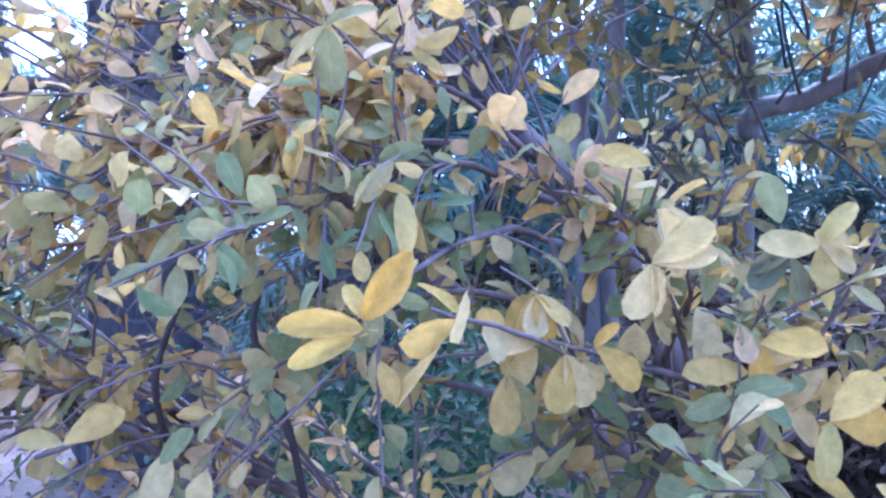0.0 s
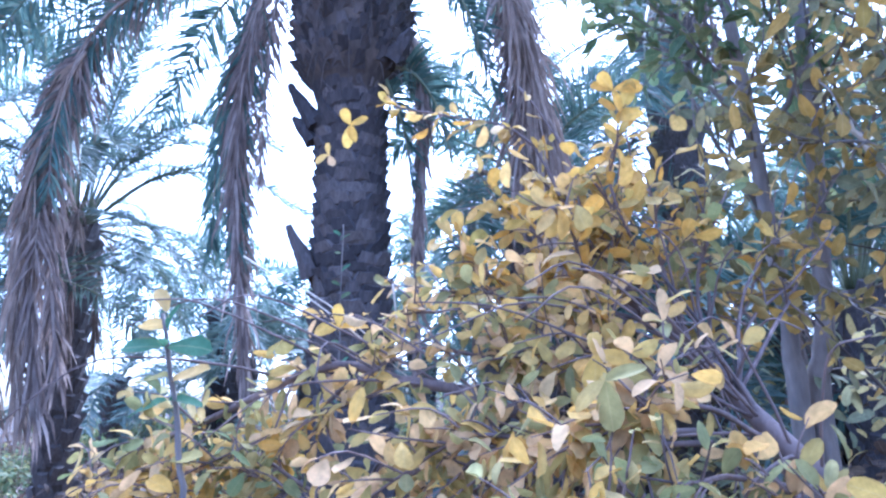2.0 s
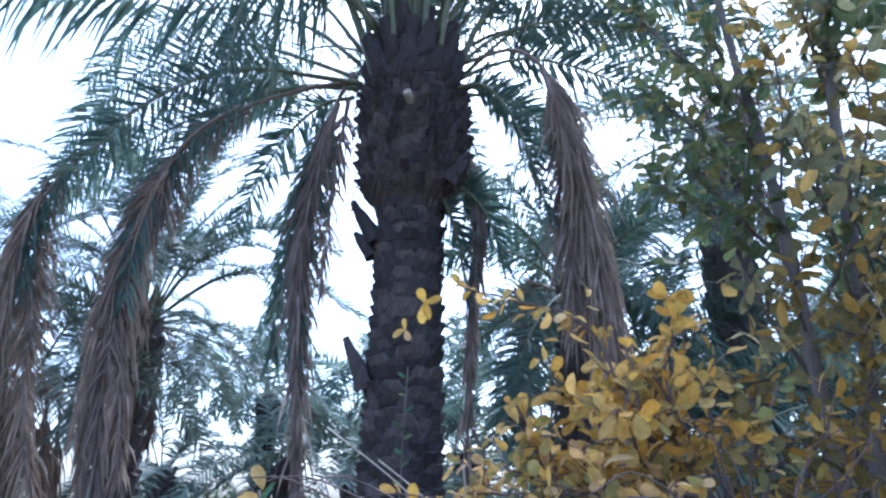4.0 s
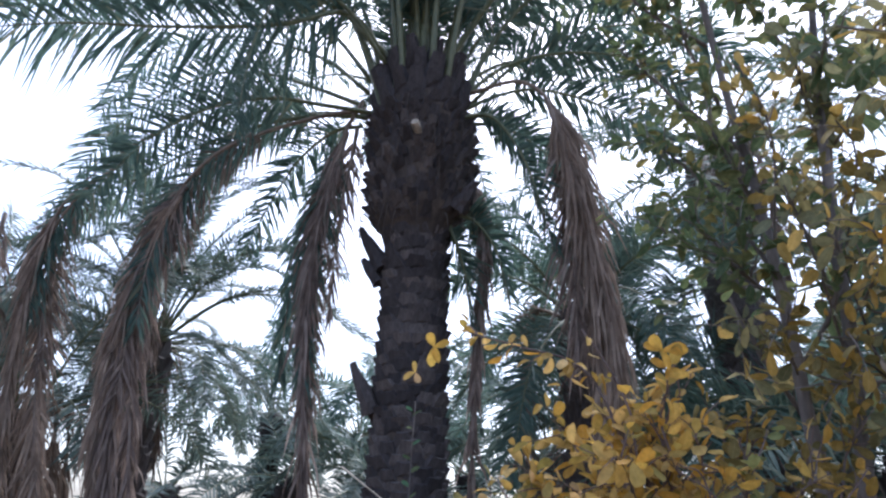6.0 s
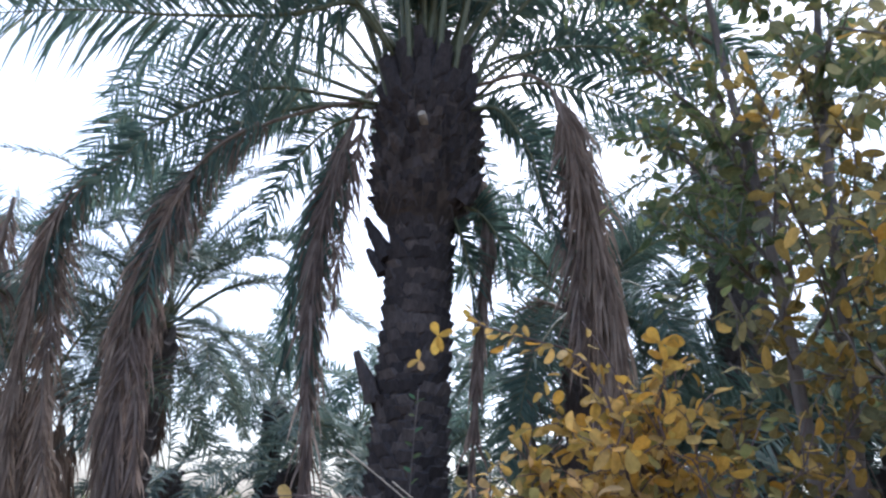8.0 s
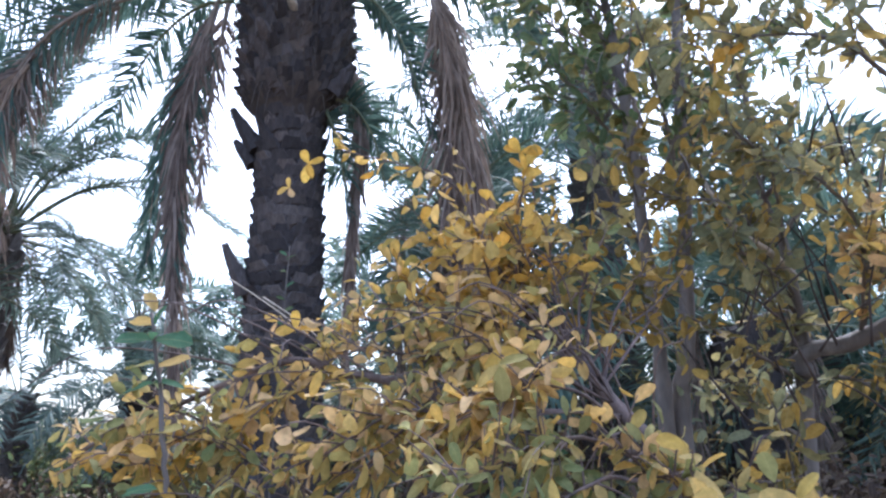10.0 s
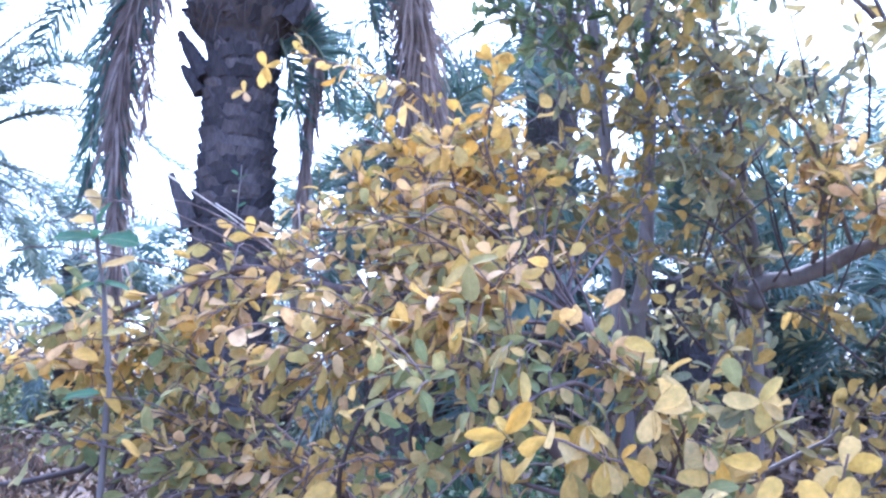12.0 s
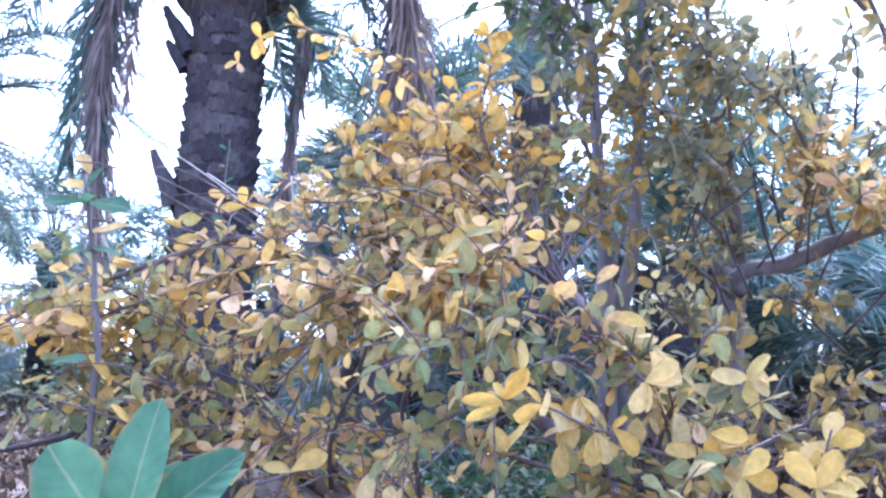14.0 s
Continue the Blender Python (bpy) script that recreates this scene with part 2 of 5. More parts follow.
def leaf_shape(width, curl, fold, twist, peak=0.55):
    """A blade one long on +y, its face to +z, with a short stalk: vertices, faces and the distance from the midrib."""
    verts, faces, across = [(-0.012, -0.16, 0), (0.012, -0.16, 0)], [], [0, 0]
    rows = (0.0, 0.1, 0.3, 0.52, 0.74, 0.93, 1.0)
    steps = len(rows) - 1
    for k, s in enumerate(rows):
        h = width * (math.sin(math.pi * s ** (math.log(0.5) / math.log(peak))) ** 0.44 if 0 < k < steps else 0.0)
        z = -curl * s * s
        tw = twist * s
        for side in ((-1, 0, 1) if 0 < k < steps else (0,)):
            x = side * h
            verts.append((x * math.cos(tw), s, z + fold * abs(x) + x * math.sin(tw) + 0.03 * side * math.sin(7 * s + 20 * width + side)))
            across.append(abs(side))
    base = 2
    faces.append((0, 1, base))
    ring = lambda k: base + 1 + 3 * (k - 1)
    faces += [(base, ring(1) + 1, ring(1)), (base, ring(1) + 2, ring(1) + 1)]
    for k in range(1, steps - 1):
        a, b = ring(k), ring(k + 1)
        faces += [(a, a + 1, b + 1, b), (a + 1, a + 2, b + 2, b + 1)]
    a, tip = ring(steps - 1), len(verts) - 1
    faces += [(a, a + 1, tip), (a + 1, a + 2, tip)]
    return np.array(verts), faces, across


SHAPES = [leaf_shape(0.28, 0.12, 0.25, 0.15, 0.63), leaf_shape(0.3, 0.34, 0.15, -0.4, 0.66), leaf_shape(0.23, 0.25, 0.5, 0.5, 0.6),
          leaf_shape(0.31, -0.15, 0.3, 0.25, 0.67), leaf_shape(0.25, 0.55, 0.4, -0.7, 0.6), leaf_shape(0.17, 0.2, 0.6, 0.5, 0.52),
          leaf_shape(0.26, 0.05, 0.8, 0.9, 0.64)]
NARROW = [leaf_shape(0.22, 0.3, 0.5, 0.4, 0.5), leaf_shape(0.26, 0.15, 0.3, -0.3, 0.52), leaf_shape(0.19, 0.5, 0.6, 0.7, 0.48), leaf_shape(0.24, -0.2, 0.4, -0.6, 0.5), leaf_shape(0.3, 0.1, 0.3, 0.2, 0.6)]
SLIM = [leaf_shape(0.2, 0.2, 0.3, 0.2), leaf_shape(0.23, 0.35, 0.2, -0.4), leaf_shape(0.18, 0.1, 0.5, 0.5)]
BLADES = {}


def blade_mesh(shapes, i, key):
    """One mesh for each leaf shape and tint, shared by all the single leaves of that kind."""
    who = (id(shapes), i, key)
    if who not in BLADES:
        v, f, a = shapes[i]
        BLADES[who] = mesh_of("leaf", v, f, a, True)
        BLADES[who].materials.append(LEAF[key][0])
    return BLADES[who]


def leaf_frame(place, along, face, size, wide=1.0):
    y = unit(along)
    x = unit(cross(y, face))
    z = cross(x, y)
    return np.array([[*(x * size * wide), 0], [*(y * size), 0], [*(z * size), 0], [*place, 1]]).T


DENSE = 1.95


class Plant:
    """A woody plant: limbs with their twigs, and leaves along the twigs."""
    def __init__(self, name, base, label, category, seed, shapes=SHAPES, group=""):
        self.top = thing(name, base, label, category, group)
        self.base, self.rng, self.shapes, self.leaves, self.twigs = np.array(base, float), random.Random(seed), shapes, [], []

    def limb(self, pts, r0, r1, material=None, name="branch", steps=14, label="", crooked=0.35):
        line, bits = glide(pts, steps), Bits()
        for i in range(1, len(line) - 1):
            line[i] += np.array([self.rng.uniform(-1, 1) for _ in range(3)]) * r0 * crooked
        bits.tube(line - self.base, r0, r1, 8 if r0 > 0.008 else 5, 0.12, self.rng)
        part(name, bits.mesh(name, True), material or BARK, self.top, label)
        return line

    def spray(self, line, twigs, length, key, size, start=0.15, gap=0.035, lift=0.15, toward=(0, -0.5, 0.7), r=0.0022, spread=1.0, material=None, droop=0.25):
        """Twigs off a limb's line, with a leaf every gap metres, turned mostly toward the given side."""
        rng = self.rng
        rnd = lambda k=1.0: np.array([rng.gauss(0, k) for _ in range(3)])
        twigs, gap = int(twigs * DENSE), gap * 0.85
        for q in range(twigs + 1):
            if q == twigs:
                tw = line[int(start * (len(line) - 1)):]
            else:
                u = rng.uniform(start, 1) * (len(line) - 1)
                i = min(int(u), len(line) - 2)
                p = line[i] + (line[i + 1] - line[i]) * (u - i)
                d = unit(unit(line[i + 1] - line[i]) * 0.6 + rnd(0.6) * spread + np.array([0, -0.12, lift]))
                n = length * rng.uniform(0.5, 1.25)
                e = p + d * n
                tw = glide([p, p + d * n * 0.5 + rnd(n * 0.06), e + np.array([0, 0, -droop * n * 0.4]) + rnd(n * 0.05)], 7)
                self.twigs.append((tw - self.base, r, material or BARK))
            long = np.linalg.norm(np.diff(tw, axis=0), axis=1).sum()
            count = max(2, int(long / gap))
            for k in range(count):
                v = (k + rng.uniform(0.1, 0.9)) / count * (len(tw) - 1)
                i = min(int(v), len(tw) - 2)
                p, t = tw[i] + (tw[i + 1] - tw[i]) * (v - i), unit(tw[i + 1] - tw[i])
                along = unit(t * 0.55 + unit(rnd()) * 0.85 + np.array([0, 0, -droop]))
                face = unit(np.array(toward) + rnd(0.85))
                sz = size * rng.uniform(0.6, 1.2)
                self.leaves.append((leaf_frame(p - self.base + along * sz * 0.16, along, face, sz, rng.uniform(0.8, 1.15)), rng.randrange(len(self.shapes)), key))

    def leaf(self, place, along, face, size, key, shape=0):
        self.leaves.insert(0, (leaf_frame(np.array(place) - self.base, np.array(along, float), np.array(face, float), size), shape, key))

    def finish(self, single=290):
        """The twigs and leaves on the open side of the plant become single objects, the rest one mesh for each look."""
        self.twigs.sort(key=lambda q: q[0][3, 1])
        rest = Bits()
        for k, (tw, r, mat) in enumerate(self.twigs):
            bits = Bits() if k < 240 else rest
            bits.tube(tw, r, r * 0.4, 4)
            if k < 240:
                part("twig", bits.mesh("twig"), mat, self.top)
        if rest.v:
            part("twigwork", rest.mesh("twigwork"), self.twigs[0][2], self.top, kind="stuff")
        self.leaves.sort(key=lambda q: q[0][1, 3])
        for m, i, key in self.leaves[:single]:
            ob = new("leaf", blade_mesh(self.shapes, i, key))
            ob.parent, ob.matrix_basis = self.top, Matrix(m.tolist())
        heaps = {}
        for m, i, key in self.leaves[single:]:
            v, f, a = self.shapes[i]
            heaps.setdefault(key, Bits()).add((np.c_[v, np.ones(len(v))] @ m.T)[:, :3], f, a)
        for key, bits in heaps.items():
            part("foliage", bits.mesh("foliage", True, True), LEAF[key][1], self.top, kind="stuff")


# ---- palms ----
def leaflets(rng, line, long, count, lean=(40, 68), hang=0.35, fold=0.35, width=0.02, start=0.16, ragged=0.1, sideways=None):
    """The two rows of narrow leaflets along a frond's rib."""
    bits, down = Bits(), np.array([0, 0, -1.0])
    n, count, width = len(line), int(count * (1.4 + 2.4 * ragged)), width * 1.05
    roll = rng.uniform(-0.9, 0.9)
    for k in range(count):
        s = start + (1 - start) * (k + rng.uniform(-0.4, 0.4)) / count
        if rng.random() < ragged * 0.5:
            continue
        u = max(0.0, min(s, 0.999)) * (n - 1)
        i = min(int(u), n - 2)
        p, t = line[i] + (line[i + 1] - line[i]) * (u - i), unit(line[i + 1] - line[i])
        side = cross(t, np.array([0, 0, 1.0])) if sideways is None else np.array(sideways) - t * (t @ np.array(sideways))
        if np.linalg.norm(side) < 0.15:
            side = side + np.array([1.0, 0.2, 0])
        side = unit(side)
        up = cross(side, t)
        if sideways is None:
            side, up = side * math.cos(roll) + up * math.sin(roll), up * math.cos(roll) - side * math.sin(roll)
        if ragged > 0.15:
            p = p + side * rng.gauss(0, 0.02)
        size = long * (0.45 + 0.55 * math.sin(math.pi * min(1, 0.18 + 0.74 * s)) ** 0.8) * rng.uniform(max(0.25, 0.75 - 1.6 * ragged), 1.1)
        a = radians(lean[0] + (lean[1] - lean[0]) * (1 - s) + rng.gauss(0, 6 + 30 * ragged))
        for h in (-1, 1):
            d = unit(side * h * math.sin(a) + t * math.cos(a) + up * (fold + rng.gauss(0, 0.15)))
            mid = p + d * size * 0.5
            tip = mid + unit(d + down * hang * rng.uniform(0.6, 1.8)) * size * 0.5
            w = unit(cross(d, up) + 0.6 * up * rng.uniform(-1, 1)) * width * rng.uniform(0.7, 1.15)
            m2 = p + d * size * 0.22
            bits.add([p - w * 0.25, p + w * 0.25, m2 + w * 0.5, m2 - w * 0.5, mid + w * 0.42 + down * hang * size * 0.04, mid - w * 0.42 + down * hang * size * 0.04, tip],
                     [(0, 1, 2, 3), (3, 2, 4, 5), (5, 4, 6)])
    return bits


def frond(palm, origin, rng, pts, long, count, leaf_mat, rib_mat, r=0.022, label="", **kw):
    line = glide(pts, 22)
    rib = Bits()
    rib.tube(line - origin, r, r * 0.15, 6)
    ob = part("frond", rib.mesh("frond", True), rib_mat, palm, label)
    bits = leaflets(rng, line - origin, long, count, **kw)
    part("leafage", bits.mesh("leafage"), leaf_mat, ob, kind="stuff")


def crown(palm, origin, rng, hub, n, reach, long, count, leaf_mat, rib_mat, elev=(-15, 75), turns=(0, 360), r=0.02, width=0.022, droop=0.55, ring=0.08, hang=0.3, bare=0.16):
    for k in range(n):
        az = radians(turns[0] + (turns[1] - turns[0]) * (k + rng.uniform(0.1, 0.9)) / n)
        el = radians(rng.uniform(*elev))
        size = reach * rng.uniform(0.8, 1.12)
        out = np.array([math.cos(az), math.sin(az), 0.0])
        d = out * math.cos(el) + np.array([0, 0, math.sin(el)])
        p1 = hub + d * size * 0.38
        d2 = unit(d + np.array([0, 0, -droop * rng.uniform(0.5, 1.1)]))
        p2 = p1 + d2 * size * 0.34
        d3 = unit(d2 + np.array([0, 0, -droop * rng.uniform(0.9, 1.8)]))
        p3 = p2 + d3 * size * 0.32
        frond(palm, origin, rng, [hub + out * ring, p1 + out * (ring - 0.08) * 0.5, p2, p3], long, count, leaf_mat, rib_mat, r, width=width,
              hang=hang, fold=0.2, start=bare)


def boot_shape(w, h, deep, flare):
    """A cut leaf base that clings to a palm trunk: broad below, narrower and standing off above, with a sliced top."""
    v = [(-w / 2, 0, -0.1 * h), (w / 2, 0, -0.1 * h), (w * 0.42, deep * 0.55, 0.25 * h), (-w * 0.42, deep * 0.55, 0.25 * h), (0, deep * 0.8, 0.2 * h),
         (-w * 0.3, deep + flare, h * 0.9), (w * 0.3, deep + flare, h * 0.9), (0, deep * 1.25 + flare, h * 0.82),
         (-w * 0.28, flare * 0.5, h), (w * 0.28, flare * 0.5, h), (-w / 2, -0.02, 0.5 * h), (w / 2, -0.02, 0.5 * h)]
    f = [(0, 1, 2, 4, 3), (3, 4, 7, 5), (4, 2, 6, 7), (5, 7, 6, 9, 8), (0, 3, 10), (1, 11, 2), (3, 5, 8, 10), (2, 11, 9, 6)]
    return v, f


def trunk(palm, rng, profile, boots, facing=None):
    """A palm trunk from (height, radius) rows, with rings of leaf bases; those on the facing side are single objects."""
    hs, rs = [q[0] for q in profile], [q[1] for q in profile]
    bits, sides, rows = Bits(), 22, 60
    verts = []
    for i in range(rows + 1):
        z = hs[0] + (hs[-1] - hs[0]) * i / rows
        for k in range(sides):
            a = 2 * math.pi * k / sides
            r = np.interp(z, hs, rs) * (1 + 0.05 * noise.noise(Vector((3 * math.cos(a), 3 * math.sin(a), z * 6)))) 
            verts.append((r * math.cos(a), r * math.sin(a), z))
    faces = [(i * sides + k, i * sides + (k + 1) % sides, (i + 1) * sides + (k + 1) % sides, (i + 1) * sides + k) for i in range(rows) for k in range(sides)]
    faces.append(tuple(rows * sides + k for k in range(sides)))
    bits.add(verts, faces)
    body = part("trunk", bits.mesh("trunk", True), PALM_BARK, palm, "dark fibrous trunk ringed with old leaf bases")
    rest, shared, single = Bits(), {}, 0
    for lo, hi, step, per_ring, w, h, deep, flare in boots:
        z, turn = lo, 0.0
        while z < hi:
            for k in range(per_ring):
                a = 2 * math.pi * (k + turn) / per_ring + rng.uniform(-0.08, 0.08)
                r = float(np.interp(z, hs, rs)) * 0.98
                m = Matrix.Translation((r * math.cos(a), r * math.sin(a), z + rng.uniform(-0.3, 0.3) * step)) @ Matrix.Rotation(a - math.pi / 2, 4, "Z") \
                    @ Matrix.Rotation(rng.uniform(-0.12, 0.12), 4, "Y") @ Matrix.Diagonal((rng.uniform(0.8, 1.15), rng.uniform(0.6, 1.5), rng.uniform(0.8, 1.2), 1))
                if facing is not None and math.cos(a - facing) > 0.05 and single < 300:
                    who = (lo, rng.randrange(3))
                    if who not in shared:
                        shared[who] = mesh_of("leaf_base", *boot_shape(w * (0.9 + 0.1 * who[1]), h, deep, flare * (0.6 + 0.4 * who[1])))
                    ob = part("leaf_base", shared[who], BOOT, body)
                    ob.matrix_basis = m
                    single += 1
                else:
                    v, f = boot_shape(w, h, deep, flare)
                    rest.add([tuple(m @ Vector(q)) for q in v], f)
            z, turn = z + step, turn + 0.5 + 0.07
    if rest.v:
        part("bark_scale", rest.mesh("bark_scale"), BOOT, body, kind="stuff")
    return body


# ---- ground ----
def ground():
    u = np.linspace(-1, 1, 141)
    xs = np.sign(u) * (np.abs(u) ** 3.2) * 600 + 6 * u
    verts, n = [], len(xs)
    for y in xs:
        for x in xs:
            z = 0.05 * noise.noise(Vector((x * 0.6, y * 0.6, 0))) + 0.02 * noise.noise(Vector((x * 2.5, y * 2.5, 4)))
            verts.append((x, y, z))
    faces = [(j * n + i, j * n + i + 1, (j + 1) * n + i + 1, (j + 1) * n + i) for j in range(n - 1) for i in range(n - 1)]
    me = mesh_of("ground", verts, faces, smooth=True)
    me.materials.append(SOIL)
    tagged(new("ground", me), "pale sandy soil of the palm grove with dry litter", "ground", kind="structure")


ground()


def earth_bank():
    """A long low bank of bare earth beyond the palms."""
    verts, n, m = [], 90, 14
    for i in range(n + 1):
        x = -60 + 120 * i / n
        for k in range(m + 1):
            u = k / m
            h = math.sin(math.pi * min(1.0, u * 1.05)) ** 0.7 if u < 0.95 else 0.0
            y = 16.8 + 7 * u + 0.004 * x * x * (1 if x < 0 else 0.4) + 0.5 * noise.noise(Vector((x * 0.25, u * 3, 2)))
            z = 2.15 * h * (0.85 + 0.3 * noise.noise(Vector((x * 0.12, 0, 9)))) + 0.12 * noise.noise(Vector((x * 0.9, u * 7, 5))) - 0.12
            verts.append((x, y, z))
    w = m + 1
    faces = [(i * w + k, (i + 1) * w + k, (i + 1) * w + k + 1, i * w + k + 1) for i in range(n) for k in range(m)]
    me = mesh_of("earth_bank", verts, faces, smooth=True)
    me.materials.append(BANK)
    tagged(new("earth_bank", me), "low grey-brown earth bank behind the palms", "bank", kind="structure")


earth_bank()

# ---- the tall date palm ----
PALM = np.array([-2.03, 4.75, 0.0])
rng = random.Random(5)
palm = thing("date_palm", PALM, "tall date palm with dark scaly trunk and hanging dead fronds", "palm tree", "date palms of the grove")
trunk(palm, rng, [(-0.1, 0.42), (0.4, 0.36), (1.2, 0.31), (2.2, 0.275), (3.3, 0.25), (3.85, 0.25), (4.0, 0.33), (4.12, 0.42), (4.5, 0.45), (4.95, 0.45), (5.2, 0.4), (5.45, 0.32), (5.8, 0.2)],
      [(1.3, 3.95, 0.078, 12, 0.18, 0.105, 0.028, 0.012), (4.02, 5.1, 0.07, 17, 0.105, 0.11, 0.035, 0.03), (5.1, 5.6, 0.14, 9, 0.16, 0.3, 0.05, 0.05),
       (0.0, 1.3, 0.16, 10, 0.22, 0.17, 0.03, 0.02)], facing=-1.0)
for a, b, r in (((-2.28, 4.58, 2.42), (-2.42, 4.45, 2.80), 0.035), ((-2.27, 4.62, 3.62), (-2.5, 4.6, 4.02), 0.04), ((-2.3, 4.6, 3.5), (-2.45, 4.58, 3.72), 0.03), ((-1.63, 4.6, 4.1), (-1.45, 4.55, 4.32), 0.04)):
    bits = Bits()
    bits.tube(glide([np.array(a) - PALM, (np.array(a) * 0.45 + np.array(b) * 0.55) - PALM, np.array(b) - PALM], 6), r * 2.3, r * 0.8, 7, 0.2, rng)
    part("stub", bits.mesh("stub"), BOOT, palm, "broken dry leaf stalk")
bits = Bits()
bits.tube([np.array([0.12, -0.39, 4.75]), np.array([0.12, -0.48, 4.79]), np.array([0.12, -0.505, 4.8])], 0.05, 0.034, 9, 0.12, rng)
part("cut_stalk", bits.mesh("cut_stalk"), DRY_STICK, palm, "pale sawn-off leaf stalk")
for k in range(90):
    q = random.Random(300 + k)
    w, z = q.uniform(-3.0, 0.2), q.uniform(3.9, 5.1)
    at, out = np.array([0.45 * math.cos(w), 0.45 * math.sin(w), z]), np.array([math.cos(w), math.sin(w), 0])
    bits = Bits()
    bits.tube(glide([at, at + out * 0.07 + np.array([0, 0, 0.02]), at + out * q.uniform(0.08, 0.16) + np.array([0, 0, -q.uniform(0.05, 0.3)])], 6), 0.006, 0.002, 4)
    part("fibre", bits.mesh("fibre"), PALM_BARK, palm)
g = dict(leaf_mat=FROND, rib_mat=RACHIS, hang=0.3, fold=0.15, width=0.021, sideways=(0.1, -0.6, 0.8))
frond(palm, PALM, rng, [(-2.33, 4.5, 5.71), (-2.55, 4.1, 5.97), (-3.01, 3.7, 5.62), (-3.95, 3.4, 5.57), (-4.89, 3.2, 5.66), (-6.37, 3.1, 5.81)], 0.95, 64, r=0.03, start=0.2, **{**g, "width": 0.032, "hang": 0.7})
frond(palm, PALM, rng, [(-2.33, 4.5, 5.71), (-2.77, 4.2, 6.24), (-3.17, 3.8, 6.39), (-3.88, 3.5, 6.36), (-4.61, 3.3, 6.17), (-5.57, 3.2, 5.98)], 0.75, 64, r=0.03, start=0.2, **{**g, "width": 0.032, "hang": 0.7})
frond(palm, PALM, rng, [(-2.48, 4.6, 5.16), (-3.11, 4.6, 5.27), (-3.72, 4.5, 5.17), (-4.25, 4.4, 4.95), (-4.94, 4.3, 4.56), (-5.59, 4.2, 4.04)], 0.55, 76, r=0.026, start=0.2, **g)
frond(palm, PALM, rng, [(-2.59, 4.7, 5.35), (-3.2, 4.7, 5.69), (-3.83, 4.7, 5.98), (-4.54, 4.7, 6.07), (-5.26, 4.6, 5.7), (-5.85, 4.6, 5.09)], 0.6, 72, r=0.026, start=0.3, **g)
frond(palm, PALM, rng, [(-2.62, 4.8, 5.58), (-3.1, 4.8, 6.05), (-3.67, 4.8, 6.38), (-4.57, 4.9, 6.76), (-5.48, 4.9, 6.63), (-6.06, 4.9, 6.02)], 0.6, 72, r=0.026, start=0.3, **g)
frond(palm, PALM, rng, [(-2.6, 4.8, 5.71), (-3.06, 4.8, 6.37), (-3.74, 4.9, 7.06), (-4.79, 5, 7.65), (-5.88, 5, 7.74), (-7.06, 5, 7.46)], 0.65, 72, r=0.028, start=0.3, **g)
frond(palm, PALM, rng, [(-2.51, 4.8, 5.69), (-2.86, 4.9, 6.55), (-3.37, 5, 7.46), (-4.17, 5.1, 8.39), (-5.35, 5.2, 9.13)], 0.6, 68, r=0.03, start=0.25, **g)
frond(palm, PALM, rng, [(-2.56, 4.6, 5.07), (-2.87, 4.6, 5.05), (-3.2, 4.6, 4.79), (-3.45, 4.6, 4.37), (-3.65, 4.6, 3.91)], 0.44, 49, start=0.18, **g)
frond(palm, PALM, rng, [(-2.63, 4.8, 5.29), (-3.12, 4.9, 5.5), (-3.75, 5, 5.59), (-4.34, 5.1, 5.43), (-4.68, 5.1, 4.92)], 0.5, 52, start=0.3, **g)
frond(palm, PALM, rng, [(-1.62, 4.6, 5), (-1.32, 4.55, 4.94), (-1.07, 4.5, 4.55), (-0.92, 4.5, 4.11), (-0.81, 4.5, 3.61)], 0.3808, 61, start=0.15, **{**g, "width": 0.023})
frond(palm, PALM, rng, [(-1.6, 4.7, 5.15), (-1.3, 4.8, 5.32), (-0.95, 4.9, 5.38), (-0.45, 5, 5.21), (-0.04, 5, 4.85), (0.16, 5, 4.49)], 0.448, 70, start=0.28, **{**g, "width": 0.023})
frond(palm, PALM, rng, [(-1.6, 4.7, 5.3), (-1.25, 4.8, 5.62), (-0.73, 4.9, 5.75), (-0.13, 5, 5.64), (0.37, 5, 5.19)], 0.4704, 70, start=0.3, **{**g, "width": 0.023})
frond(palm, PALM, rng, [(-1.71, 4.8, 5.61), (-1.49, 4.9, 6.11), (-1.11, 5, 6.46), (-0.55, 5.1, 6.62), (-0.03, 5.2, 6.37)], 0.504, 70, start=0.25, **{**g, "width": 0.023})
frond(palm, PALM, rng, [(-1.6, 4.9, 5.34), (-1.12, 5, 5.81), (-0.48, 5.2, 6.2), (0.32, 5.4, 6.22), (0.89, 5.5, 5.74)], 0.56, 75, start=0.35, **{**g, "width": 0.023})
frond(palm, PALM, rng, [(-1.62, 4.9, 5.13), (-1.35, 5, 5.11), (-1.05, 5.1, 4.94), (-0.75, 5.1, 4.55), (-0.62, 5.1, 4.09)], 0.4032, 55, start=0.2, **{**g, "width": 0.023})
frond(palm, PALM, rng, [(-1.73, 4.7, 4.03), (-1.65, 4.7, 3.82), (-1.58, 4.75, 3.52), (-1.54, 4.8, 3.05)], 0.448, 43, start=0.1, **{**g, "width": 0.023})
frond(palm, PALM, rng, [(-1.66, 4.7, 4.11), (-1.48, 4.7, 4.01), (-1.32, 4.75, 3.75), (-1.24, 4.8, 3.42)], 0.4032, 43, start=0.15, **{**g, "width": 0.023})
